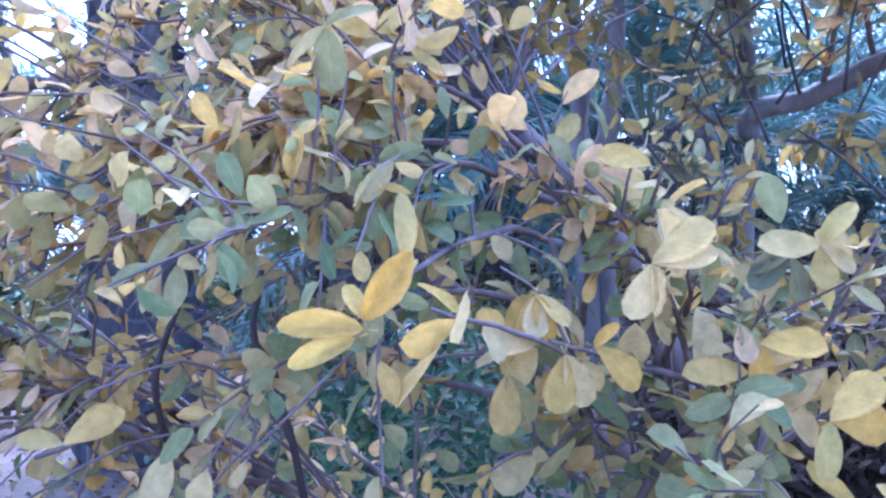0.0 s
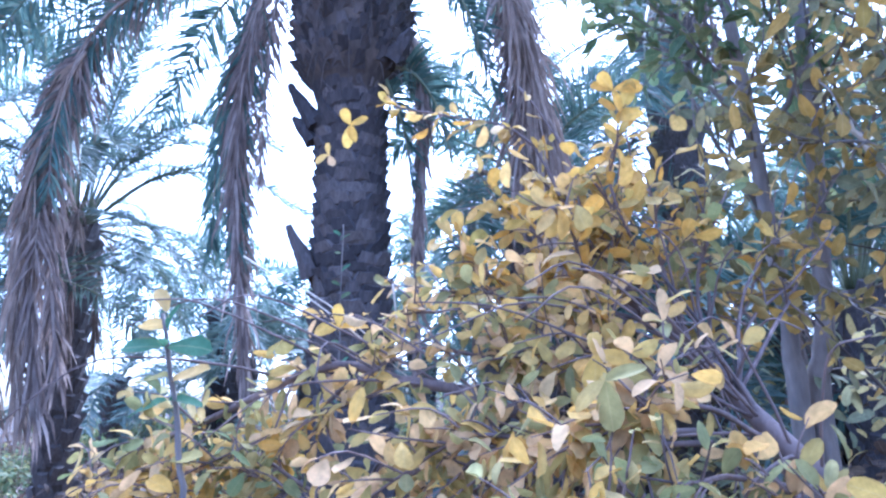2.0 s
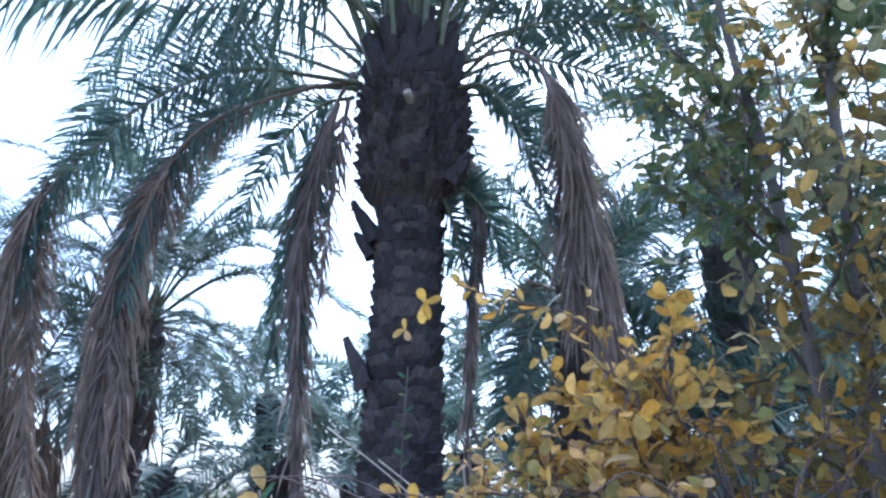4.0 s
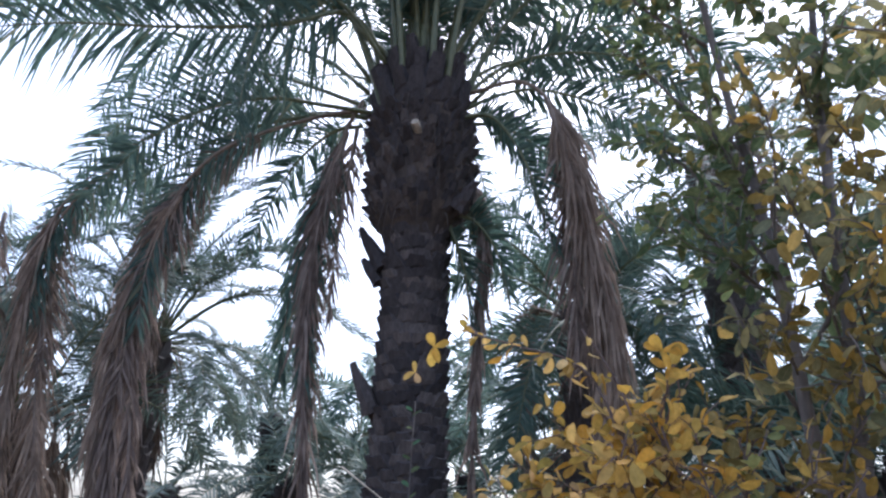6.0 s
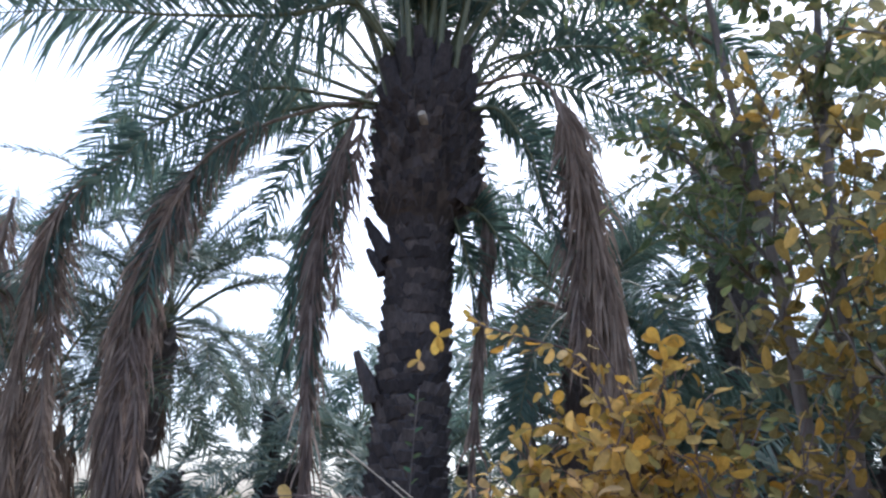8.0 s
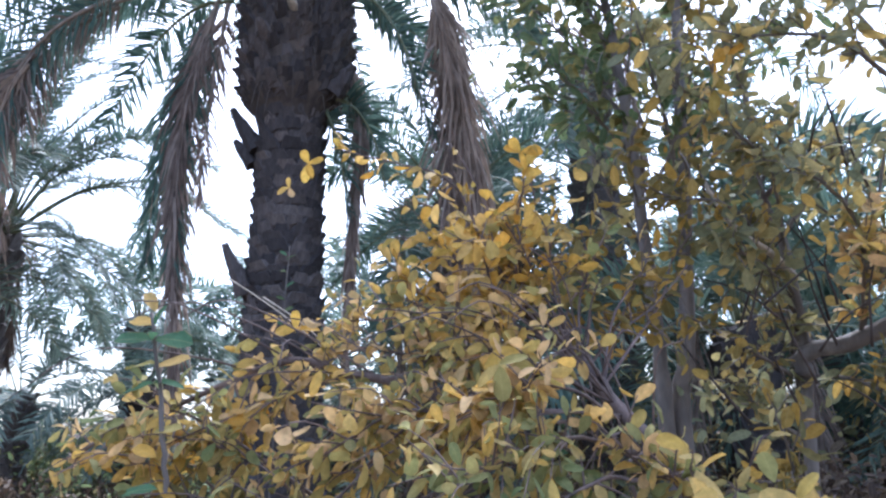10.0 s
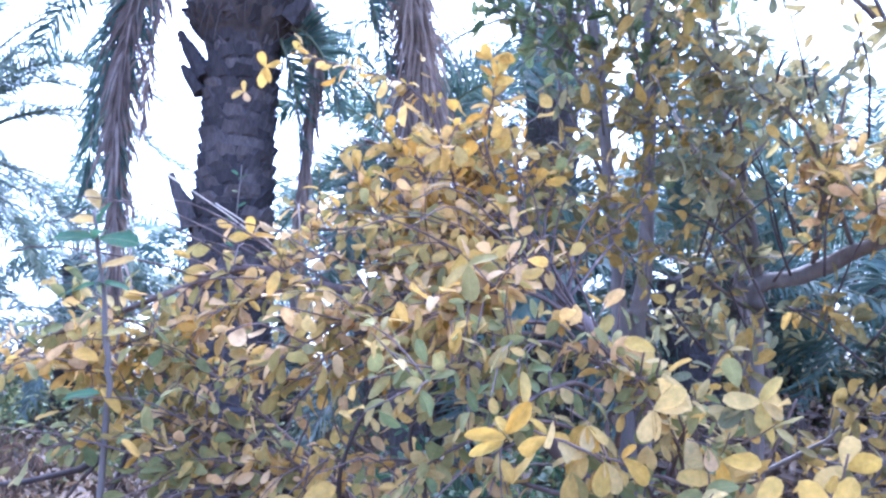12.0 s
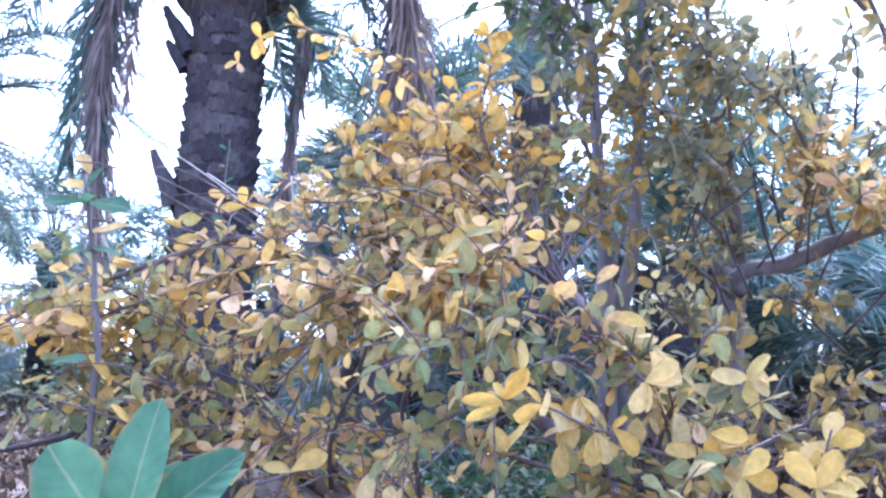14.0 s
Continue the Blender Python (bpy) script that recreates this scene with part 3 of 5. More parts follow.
frond(palm, PALM, rng, [(-2.43, 4.5, 5.13), (-2.83, 4.3, 5.16), (-3.3, 4.1, 5.18), (-3.79, 3.9, 5.01), (-4.3, 3.8, 4.68), (-4.63, 3.7, 4.17)], 0.55, 68, start=0.3, **g)
frond(palm, PALM, rng, [(-2.28, 4.4, 5.57), (-2.53, 4, 5.95), (-2.91, 3.7, 6.1), (-2.97, 3.4, 5.37), (-2.89, 3.2, 4.67), (-2.82, 3.1, 4.16)], 0.5, 64, start=0.3, **g)
crown(palm, PALM, rng, PALM + np.array([0, 0, 5.45]), 9, 3.2, 0.6, 70, FROND, RACHIS, elev=(42, 80), r=0.034, width=0.02, bare=0.3)
crown(palm, PALM, rng, PALM + np.array([0, 0, 5.35]), 9, 2.8, 0.5, 70, FROND, RACHIS, elev=(66, 88), r=0.04, width=0.02, droop=0.3, bare=0.3)
crown(palm, PALM, rng, PALM + np.array([0, 0, 5.0]), 16, 3.0, 0.5, 60, FROND, RACHIS, elev=(58, 82), r=0.038, width=0.02, droop=0.3, ring=0.3, bare=0.34)
crown(palm, PALM, rng, PALM + np.array([0, 0, 5.3]), 6, 2.8, 0.5, 70, FROND, RACHIS, elev=(-10, 40), turns=(20, 170), r=0.024, width=0.02)
d = dict(rib_mat=DEAD_RACHIS, sideways=(1, 0.3, 0), fold=0.0)
dead = "dead brown frond hanging down beside the trunk"
folded = dict(lean=(3, 11), hang=1.3, width=0.024, ragged=0.08, **d)
frayed = dict(lean=(14, 30), hang=0.8, width=0.02, ragged=0.1, **d)
frond(palm, PALM, rng, [(-2.6, 4.65, 5.38), (-2.69, 4.55, 5.04), (-2.77, 4.5, 4.62), (-2.87, 4.5, 4.07), (-2.87, 4.5, 3.24), (-2.78, 4.45, 2.3), (-2.67, 4.4, 1.5)], 0.62, 90, DEAD_FROND, label=dead, start=0.2, **folded)
frond(palm, PALM, rng, [(-2.66, 4.5, 4.96), (-2.77, 4.45, 4.42), (-2.85, 4.42, 3.82), (-2.84, 4.4, 3.01), (-2.71, 4.4, 1.72)], 0.6, 80, DEAD_FROND, label=dead, start=0.05, **folded)
frond(palm, PALM, rng, [(-2.75, 4.6, 4.97), (-2.93, 4.6, 4.46), (-3.07, 4.6, 3.91), (-3.14, 4.6, 3.28), (-3.14, 4.6, 2.7)], 0.5, 56, FROND, label="half-dead green frond hanging down beside the trunk", start=0.15, **frayed)
frond(palm, PALM, rng, [(-2.59, 4.55, 5.01), (-2.6, 4.5, 4.65), (-2.65, 4.5, 4.32), (-2.68, 4.5, 3.83), (-2.68, 4.5, 3.23)], 0.42, 34, DEAD_FROND, label=dead, start=0.1, **frayed)
frond(palm, PALM, rng, [(-2.54, 4.6, 5.25), (-2.99, 4.4, 5.1), (-3.47, 4.1, 4.76), (-3.89, 4, 4.36), (-4.14, 4, 3.88), (-4.25, 4, 3.13), (-4.18, 3.95, 2.34), (-3.99, 3.9, 1.46)], 0.66, 110, DEAD_FROND, label=dead, start=0.42, **folded)
frond(palm, PALM, rng, [(-3.86, 3.95, 4.28), (-4.16, 3.95, 3.75), (-4.25, 3.9, 3), (-4.25, 3.9, 2.25), (-4.07, 3.85, 1.45)], 0.6, 90, TAN_FROND, label=dead, start=0.03, **folded)
frond(palm, PALM, rng, [(-3.86, 4.05, 4.36), (-4.06, 4.05, 3.89), (-4.18, 4.05, 3.28), (-4.08, 4, 2.52), (-3.93, 4, 1.69)], 0.5, 70, DEAD_FROND, label=dead, start=0.05, **frayed)
frond(palm, PALM, rng, [(-2.51, 4.6, 5.21), (-3.82, 4.3, 5.4), (-4.9, 4, 4.64), (-5.26, 3.9, 3.95), (-5.22, 3.85, 2.99), (-5.06, 3.8, 2.16), (-4.86, 3.8, 1.43)], 0.62, 110, TAN_FROND, label=dead, start=0.45, **folded)
frond(palm, PALM, rng, [(-5.21, 4, 4.09), (-5.2, 4, 3.44), (-5.08, 4, 2.73), (-4.86, 3.95, 2.09), (-4.55, 3.9, 1.44)], 0.55, 80, TAN_FROND, label=dead, start=0.05, **frayed)
frond(palm, PALM, rng, [(-5.81, 3.9, 4.23), (-5.81, 3.9, 3.45), (-5.61, 3.9, 2.54), (-5.34, 3.9, 1.66)], 0.6, 70, DEAD_FROND, label=dead, start=0.05, **frayed)
frond(palm, PALM, rng, [(-2.68, 4.5, 4.93), (-2.78, 4.45, 4.48), (-2.86, 4.45, 3.94), (-2.88, 4.45, 3.32), (-2.82, 4.4, 2.65)], 0.5, 60, FROND, label="half-dead green frond hanging down beside the trunk", start=0.1, lean=(22, 40), hang=0.5, width=0.016, ragged=0.08, **d)
frond(palm, PALM, rng, [(-2.67, 4.52, 4.97), (-2.76, 4.5, 4.44), (-2.82, 4.5, 3.85), (-2.83, 4.5, 3.14), (-2.75, 4.45, 2.3)], 0.4, 50, DEAD_FROND, label=dead, start=0.1, lean=(22, 40), hang=0.5, width=0.016, ragged=0.08, **d)
frond(palm, PALM, rng, [(-3.89, 4, 4.36), (-4.05, 3.95, 3.9), (-4.17, 3.95, 3.25), (-4.13, 3.9, 2.5)], 0.5, 50, DEAD_FROND, label=dead, start=0.1, lean=(22, 40), hang=0.5, width=0.016, ragged=0.08, **d)
frond(palm, PALM, rng, [(-3.39, 4.1, 4.83), (-3.75, 4, 4.54), (-4.01, 3.97, 4.14), (-4.11, 3.94, 3.59), (-4.09, 3.92, 3.05)], 0.5, 54, FROND, label="half-dead green frond hanging down beside the trunk", start=0.0, lean=(28, 48), hang=0.6, width=0.018, ragged=0.08, **d)
frond(palm, PALM, rng, [(-3.37, 4.2, 4.83), (-3.71, 4.15, 4.62), (-3.91, 4.1, 4.28), (-3.98, 4.1, 3.74)], 0.45, 44, DEAD_FROND, label=dead, start=0.0, lean=(28, 48), hang=0.6, width=0.018, ragged=0.08, **d)
frond(palm, PALM, rng, [(-4.7, 4.05, 4.7), (-5.07, 3.98, 4.36), (-5.26, 3.93, 3.85), (-5.25, 3.9, 3.21)], 0.5, 54, FROND, label="half-dead green frond hanging down beside the trunk", start=0.0, lean=(28, 48), hang=0.6, width=0.018, ragged=0.08, **d)
frond(palm, PALM, rng, [(-5.15, 4.1, 4.48), (-5.28, 4.05, 3.95), (-5.19, 4.02, 3.34), (-5.02, 4, 2.73)], 0.5, 50, DEAD_FROND, label=dead, start=0.0, lean=(28, 48), hang=0.6, width=0.018, ragged=0.08, **d)
dead = "dead tan frond hanging down from the crown"
frond(palm, PALM, rng, [(-1.53, 4.65, 5.28), (-1.06, 4.5, 5.22), (-0.79, 4.5, 4.95), (-0.65, 4.5, 4.49), (-0.56, 4.5, 3.82), (-0.51, 4.45, 3.08), (-0.5, 4.4, 2.12)], 0.75, 130, TAN_FROND, label=dead, start=0.33, **folded)
frond(palm, PALM, rng, [(-0.82, 4.48, 4.97), (-0.65, 4.45, 4.31), (-0.51, 4.45, 3.66), (-0.4, 4.4, 2.97), (-0.39, 4.4, 2.2)], 0.7, 100, TAN_FROND, label=dead, start=0.05, **folded)
frond(palm, PALM, rng, [(-0.77, 4.52, 4.93), (-0.68, 4.52, 4.24), (-0.66, 4.5, 3.55), (-0.66, 4.5, 2.76)], 0.6, 70, DEAD_FROND, label=dead, start=0.1, **frayed)
dead = "dead brown frond hanging down beside the trunk"
frond(palm, PALM, rng, [(-1.51, 4.7, 4.39), (-1.44, 4.75, 4.03), (-1.46, 4.8, 3.43), (-1.51, 4.8, 2.68), (-1.54, 4.8, 1.68)], 0.45, 80, DEAD_FROND, label=dead, start=0, **folded)


# ---- the other palms of the grove ----
def grove_palm(seed, base, hub, n, reach, long, count, r=0.2, leaf_mat=FAR_FROND, elev=(-25, 75), width=0.026, skirt=6, droop=0.55, skirt_mat=DEAD_FROND, hang=0.3, bare=0.16):
    rng = random.Random(seed)
    base = np.array(base, float)
    p = thing("date_palm", base, "date palm with a grey-green feathery crown and rough trunk", "palm tree", "date palms of the grove")
    trunk(p, rng, [(-0.1, r * 1.25), (0.5, r), (hub - 0.8, r * 0.95), (hub - 0.35, r * 1.25), (hub, r * 0.8)], [(0.3, hub - 0.1, 0.2, 8, r * 1.0, 0.22, 0.03, 0.03)])
    top = base + np.array([0, 0, hub])
    crown(p, base, rng, top, n, reach, long, count, leaf_mat, RACHIS, elev=elev, width=width, droop=droop, hang=hang, bare=bare)
    for k in range(skirt if base[1] < 10 else 0):
        a = rng.uniform(0, 6.28)
        out = np.array([math.cos(a), math.sin(a), 0])
        q = top + out * r
        frond(p, base, rng, [q, q + out * 0.3 + np.array([0, 0, 0.02]), q + out * 0.42 + np.array([0, 0, -0.9]), q + out * 0.4 + np.array([0, 0, -2.0 * rng.uniform(0.7, 1)])],
              0.6, 40, skirt_mat, DEAD_RACHIS, lean=(8, 24), hang=1.0, fold=0.0, width=0.02, start=0.15, ragged=0.12)


grove_palm(11, (-6.4, 6.8, 0), 3.75, 48, 2.9, 0.34, 84, 0.2, skirt=6, width=0.017, elev=(-12, 82), droop=0.55, bare=0.28)
grove_palm(12, (-8.9, 14.2, 0), 4.0, 15, 3.0, 0.6, 34, 0.22, leaf_mat=FROND, width=0.042, elev=(5, 75), droop=0.95, hang=0.5, bare=0.22)
grove_palm(13, (0.75, 7.6, 0), 5.9, 22, 3.2, 0.5, 56, 0.26, leaf_mat=FROND, skirt=4, width=0.02)
grove_palm(14, (-0.9, 9.2, 0), 3.6, 24, 2.7, 0.5, 50, 0.24, leaf_mat=FROND, skirt=3)
grove_palm(32, (-0.85, 6.4, 0), 3.65, 20, 1.9, 0.45, 56, 0.16, leaf_mat=FROND, skirt=2, elev=(-35, 70), width=0.02)
grove_palm(33, (-6.25, 5.0, 0), 2.5, 11, 2.3, 0.45, 50, 0.15, skirt=11, elev=(0, 70), width=0.022, skirt_mat=TAN_FROND)
grove_palm(15, (3.4, 8.2, 0), 2.3, 26, 2.9, 0.5, 50, 0.24, leaf_mat=FROND, skirt=3)
grove_palm(16, (5.6, 9.5, 0), 2.7, 26, 3.0, 0.5, 50, 0.24, skirt=4)
grove_palm(17, (1.6, 12.5, 0), 3.0, 24, 3.0, 0.5, 44, 0.25, width=0.034)
grove_palm(18, (-10.8, 8.0, 0), 5.2, 20, 3.0, 0.5, 48, 0.25, width=0.022)
grove_palm(21, (7.5, 16.0, 0), 4.0, 22, 3.2, 0.5, 36, 0.25, width=0.045)
grove_palm(22, (-7.03, 15.0, 0), 3.56, 15, 3.0, 0.6, 34, 0.22, leaf_mat=FROND, width=0.042, elev=(5, 75), droop=0.95, hang=0.5, bare=0.22)

for seed, x, y, hub in ((24, 2.2, 10.2, 3.3), (25, 4.6, 6.6, 1.5), (27, 1.9, 6.4, 2.3), (26, -2.0, 11.5, 2.8), (35, -10.6, 13.0, 2.2), (36, -5.4, 12.6, 2.3), (37, -7.7, 13.2, 2.5), (38, -3.9, 13.6, 2.6), (34, -0.1, 8.0, 2.0), (28, -17.0, 12.0, 4.2), (31, 3.6, 18.0, 4.0)):
    grove_palm(seed, (x, y, 0), hub, 24 if y < 11 else 15, 2.9, 0.55, 48 if y < 11 else 34, 0.23, leaf_mat=FROND if x > 0 else FAR_FROND, skirt=3, width=0.03 if y < 11 else 0.045)

# ---- the autumn shrub ----
shrub = Plant("autumn_shrub", (0.42, 1.3, 0.0), "spreading shrub with yellow and olive autumn leaves on tangled twigs", "shrub", 31)
limb = shrub.limb([(0.42, 1.3, -0.05), (0.4, 1.22, 0.6), (0.25, 1.02, 1.12), (0.11, 0.95, 1.33), (0.05, 1.05, 1.43), (0.0, 1.15, 1.51), (-0.08, 1.27, 1.6)], 0.021, 0.012, name="limb", steps=26, label="thick grey-brown bent limb")
limb2 = shrub.limb([(0.36, 1.15, 0.8), (0.1, 1.0, 1.05), (-0.1, 1.05, 1.25), (-0.25, 1.05, 1.38), (-0.38, 1.05, 1.44), (-0.52, 1.05, 1.48), (-0.65, 1.05, 1.51), (-0.8, 1.05, 1.45), (-1.0, 1.05, 1.38), (-1.15, 1.05, 1.3)], 0.018, 0.004, steps=30)
limb3 = shrub.limb([(0.4, 1.23, 0.5), (0.05, 1.0, 0.75), (-0.25, 0.95, 0.95), (-0.55, 1.0, 1.05), (-0.85, 1.05, 1.12)], 0.016, 0.005, steps=20)


def bough(plant, pts, thick, twigs, length, key, size, gap, material=None, start=0.18, **kw):
    """A branch with its twigs and leaves."""
    line = plant.limb(pts, thick, thick * 0.42, material)
    plant.spray(line, twigs, length, key, size, gap=gap, material=material, start=start, **kw)


bough(shrub, [(-0.04, 1.2, 1.55), (-0.19, 1.2, 1.78), (-0.28, 1.2, 1.97), (-0.42, 1.2, 2.03), (-0.56, 1.21, 2.08)], 0.0045, 5, 0.06, "orange", 0.043, 0.03)
bough(shrub, [(-0.08, 1.26, 1.59), (-0.17, 1.18, 1.75), (-0.18, 1.17, 1.86), (-0.23, 1.16, 1.98), (-0.28, 1.15, 2.06)], 0.0042, 1, 0.05, "orange", 0.043, 0.07)
bough(shrub, [(0, 1.15, 1.51), (-0.11, 1.15, 1.8), (-0.1, 1.1, 1.89), (-0.09, 1.05, 1.95)], 0.004, 2, 0.05, "orange", 0.045, 0.05)
bough(shrub, [(-0.08, 1.26, 1.59), (-0.23, 1.2, 1.71), (-0.3, 1.18, 1.8), (-0.35, 1.17, 1.83)], 0.005, 8, 0.11, "orange", 0.045, 0.024)
bough(shrub, [(-0.08, 1.26, 1.59), (-0.17, 1.22, 1.73), (-0.21, 1.22, 1.84)], 0.005, 9, 0.11, "orange", 0.045, 0.024)
bough(shrub, [(-0.08, 1.26, 1.59), (-0.12, 1.2, 1.7), (-0.11, 1.2, 1.83)], 0.005, 9, 0.11, "orange", 0.045, 0.024)
bough(shrub, [(-0.08, 1.26, 1.59), (-0.17, 1.12, 1.65), (-0.19, 1.05, 1.72), (-0.22, 1, 1.76)], 0.005, 8, 0.11, "orange", 0.044, 0.024)
bough(shrub, [(0, 1.15, 1.51), (-0.04, 1.15, 1.68), (-0.04, 1.12, 1.77), (-0.06, 1.1, 1.81)], 0.0045, 7, 0.11, "orange", 0.044, 0.026)
bough(shrub, [(0.02, 1.1, 1.47), (0.02, 1.15, 1.63), (0.05, 1.15, 1.71), (0.07, 1.15, 1.76)], 0.0045, 6, 0.1, "mixed", 0.040, 0.028)
bough(shrub, [(-0.2, 1.1, 1.45), (-0.31, 1.15, 1.63), (-0.38, 1.15, 1.69), (-0.41, 1.15, 1.73)], 0.0045, 7, 0.11, "orange", 0.045, 0.026)
bough(shrub, [(0.05, 1.05, 1.43), (0.1, 1.2, 1.6), (0.19, 1.3, 1.73), (0.24, 1.35, 1.83)], 0.004, 3, 0.1, "orange", 0.045, 0.04)
bough(shrub, [(0.05, 1.05, 1.43), (0.11, 1.2, 1.56), (0.22, 1.3, 1.65), (0.32, 1.35, 1.76)], 0.004, 3, 0.1, "orange", 0.045, 0.04)
bough(shrub, [(-0.08, 1.26, 1.59), (-0.12, 1.25, 1.81), (-0.07, 1.25, 1.91), (-0.08, 1.25, 1.99)], 0.0042, 3, 0.08, "orange", 0.045, 0.036)
bough(shrub, [(0, 1.15, 1.51), (0, 1.3, 1.64), (0.07, 1.35, 1.76), (0.08, 1.38, 1.88)], 0.0045, 7, 0.11, "brown", 0.044, 0.028)
bough(shrub, [(0.02, 1.1, 1.47), (0.11, 1.3, 1.58), (0.18, 1.4, 1.7), (0.22, 1.45, 1.81)], 0.0045, 7, 0.11, "brown", 0.044, 0.028)
bough(shrub, [(-0.06, 1.2, 1.57), (-0.25, 1.15, 1.62), (-0.46, 1.17, 1.65)], 0.005, 12, 0.14, "pale", 0.039, 0.022)
bough(shrub, [(0.02, 1.0, 1.42), (-0.15, 0.95, 1.5), (-0.32, 1.0, 1.5)], 0.005, 18, 0.14, "pale", 0.041, 0.020)
bough(shrub, [(-0.01, 0.95, 1.38), (-0.26, 0.85, 1.38), (-0.36, 0.85, 1.38), (-0.5, 0.85, 1.3)], 0.005, 13, 0.13, "pale", 0.041, 0.020)
bough(shrub, [(0.0, 1.0, 1.36), (-0.23, 0.9, 1.36), (-0.35, 0.9, 1.35), (-0.5, 0.9, 1.2)], 0.005, 13, 0.13, "pale", 0.041, 0.020)
bough(shrub, [(0.08, 0.98, 1.36), (-0.05, 0.8, 1.42), (-0.2, 0.75, 1.38)], 0.005, 16, 0.13, "pale", 0.041, 0.020, start=0.45)
bough(shrub, [(0.1, 0.95, 1.3), (-0.05, 0.75, 1.33), (-0.22, 0.62, 1.26)], 0.005, 14, 0.13, "mixed", 0.036, 0.021, start=0.45)
bough(shrub, [(0.1, 0.95, 1.25), (0.0, 0.75, 1.26), (-0.12, 0.6, 1.2)], 0.005, 4, 0.12, "mixed", 0.036, 0.023, start=0.45)
bough(shrub, [(0.12, 0.92, 1.15), (-0.05, 0.8, 1.2), (-0.25, 0.75, 1.12)], 0.005, 5, 0.13, "mixed", 0.042, 0.023)
bough(shrub, [(0.05, 0.95, 1.05), (-0.2, 0.9, 1.12), (-0.45, 0.9, 1.12)], 0.005, 11, 0.14, "pale", 0.039, 0.024)
bough(shrub, [(-0.25, 1.05, 1.38), (-0.45, 0.95, 1.33), (-0.62, 0.98, 1.27)], 0.005, 7, 0.13, "pale", 0.039, 0.023)
bough(shrub, [(-0.5, 1.05, 1.47), (-0.7, 1.0, 1.4), (-0.96, 1.0, 1.3)], 0.004, 10, 0.13, "pale", 0.043, 0.022)
bough(shrub, [(-0.6, 1.05, 1.48), (-0.75, 1.1, 1.38), (-0.9, 1.1, 1.24)], 0.004, 10, 0.13, "orange", 0.042, 0.024)
bough(shrub, [(-0.25, 0.95, 0.97), (-0.5, 0.95, 1.12), (-0.72, 0.95, 1.2)], 0.005, 7, 0.14, "pale", 0.042, 0.024)
bough(shrub, [(-0.35, 0.97, 0.98), (-0.5, 0.92, 1.08), (-0.62, 0.9, 1.13)], 0.004, 6, 0.13, "pale", 0.039, 0.025)
bough(shrub, [(0.05, 0.9, 0.75), (-0.15, 0.85, 0.9), (-0.35, 0.85, 1.0)], 0.005, 8, 0.15, "mixed", 0.040, 0.028)
bough(shrub, [(0.22, 0.9, 1.05), (0.18, 0.8, 1.2), (0.15, 0.73, 1.28)], 0.004, 1, 0.05, "yellow", 0.060, 0.045)
bough(shrub, [(0.2, 0.88, 1.1), (0.2, 0.78, 1.18), (0.17, 0.7, 1.22)], 0.004, 1, 0.05, "yellow", 0.062, 0.045)
bough(shrub, [(0.25, 0.86, 0.95), (0.32, 0.78, 1.12), (0.36, 0.72, 1.24)], 0.004, 1, 0.06, "yellow", 0.058, 0.045)
bough(shrub, [(0.26, 0.86, 0.9), (0.26, 0.76, 1.05), (0.23, 0.7, 1.14)], 0.004, 1, 0.07, "yellow", 0.058, 0.045)
bough(shrub, [(0.3, 0.85, 0.8), (0.4, 0.76, 1.0), (0.42, 0.7, 1.16)], 0.004, 1, 0.07, "yellow", 0.058, 0.045)
bough(shrub, [(0.32, 0.85, 0.75), (0.45, 0.75, 0.95), (0.47, 0.68, 1.11)], 0.004, 1, 0.08, "yellow", 0.058, 0.045)
bough(shrub, [(0.3, 0.85, 0.8), (0.37, 0.72, 0.95), (0.38, 0.65, 1.08)], 0.004, 1, 0.08, "yellow", 0.058, 0.045)
bough(shrub, [(0.2, 0.88, 1.0), (0.12, 0.75, 1.12), (0.04, 0.68, 1.16)], 0.004, 1, 0.08, "yellow", 0.058, 0.045)
bough(shrub, [(0.18, 0.9, 1.05), (0.05, 0.7, 1.15), (-0.06, 0.55, 1.2)], 0.004, 1, 0.06, "yellow", 0.058, 0.045)
bough(shrub, [(0.2, 0.9, 1.1), (0.28, 0.98, 1.22), (0.35, 1.0, 1.33)], 0.004, 6, 0.06, "mixed", 0.038, 0.023)
bough(shrub, [(0.3, 0.85, 0.7), (0.2, 0.72, 0.9), (0.15, 0.62, 1.05)], 0.005, 11, 0.12, "mixed", 0.036, 0.026)
shrub.spray(limb2, 10, 0.12, "pale", 0.045, start=0.55, gap=0.03)

bough(shrub, [(0.1, 0.9, 0.8), (-0.15, 0.95, 0.92), (-0.4, 1.0, 1.0)], 0.005, 9, 0.14, "pale", 0.040, 0.025)
bough(shrub, [(0.0, 0.92, 0.85), (-0.25, 1.1, 1.0), (-0.5, 1.15, 1.1)], 0.005, 6, 0.14, "pale", 0.040, 0.025)

bough(shrub, [(-0.06, 1.2, 1.56), (-0.3, 1.1, 1.6), (-0.52, 1.1, 1.6)], 0.005, 8, 0.13, "pale", 0.039, 0.022)
bough(shrub, [(-0.2, 1.1, 1.45), (-0.4, 1.05, 1.52), (-0.58, 1.08, 1.54)], 0.005, 7, 0.12, "pale", 0.039, 0.024)
bough(shrub, [(0.22, 0.88, 1.0), (0.2, 0.8, 1.15), (0.12, 0.75, 1.28)], 0.005, 7, 0.1, "mixed", 0.041, 0.025, start=0.45)
bough(shrub, [(0.25, 0.86, 0.95), (0.25, 0.78, 1.1), (0.3, 0.8, 1.22)], 0.005, 7, 0.1, "mixed", 0.041, 0.025)
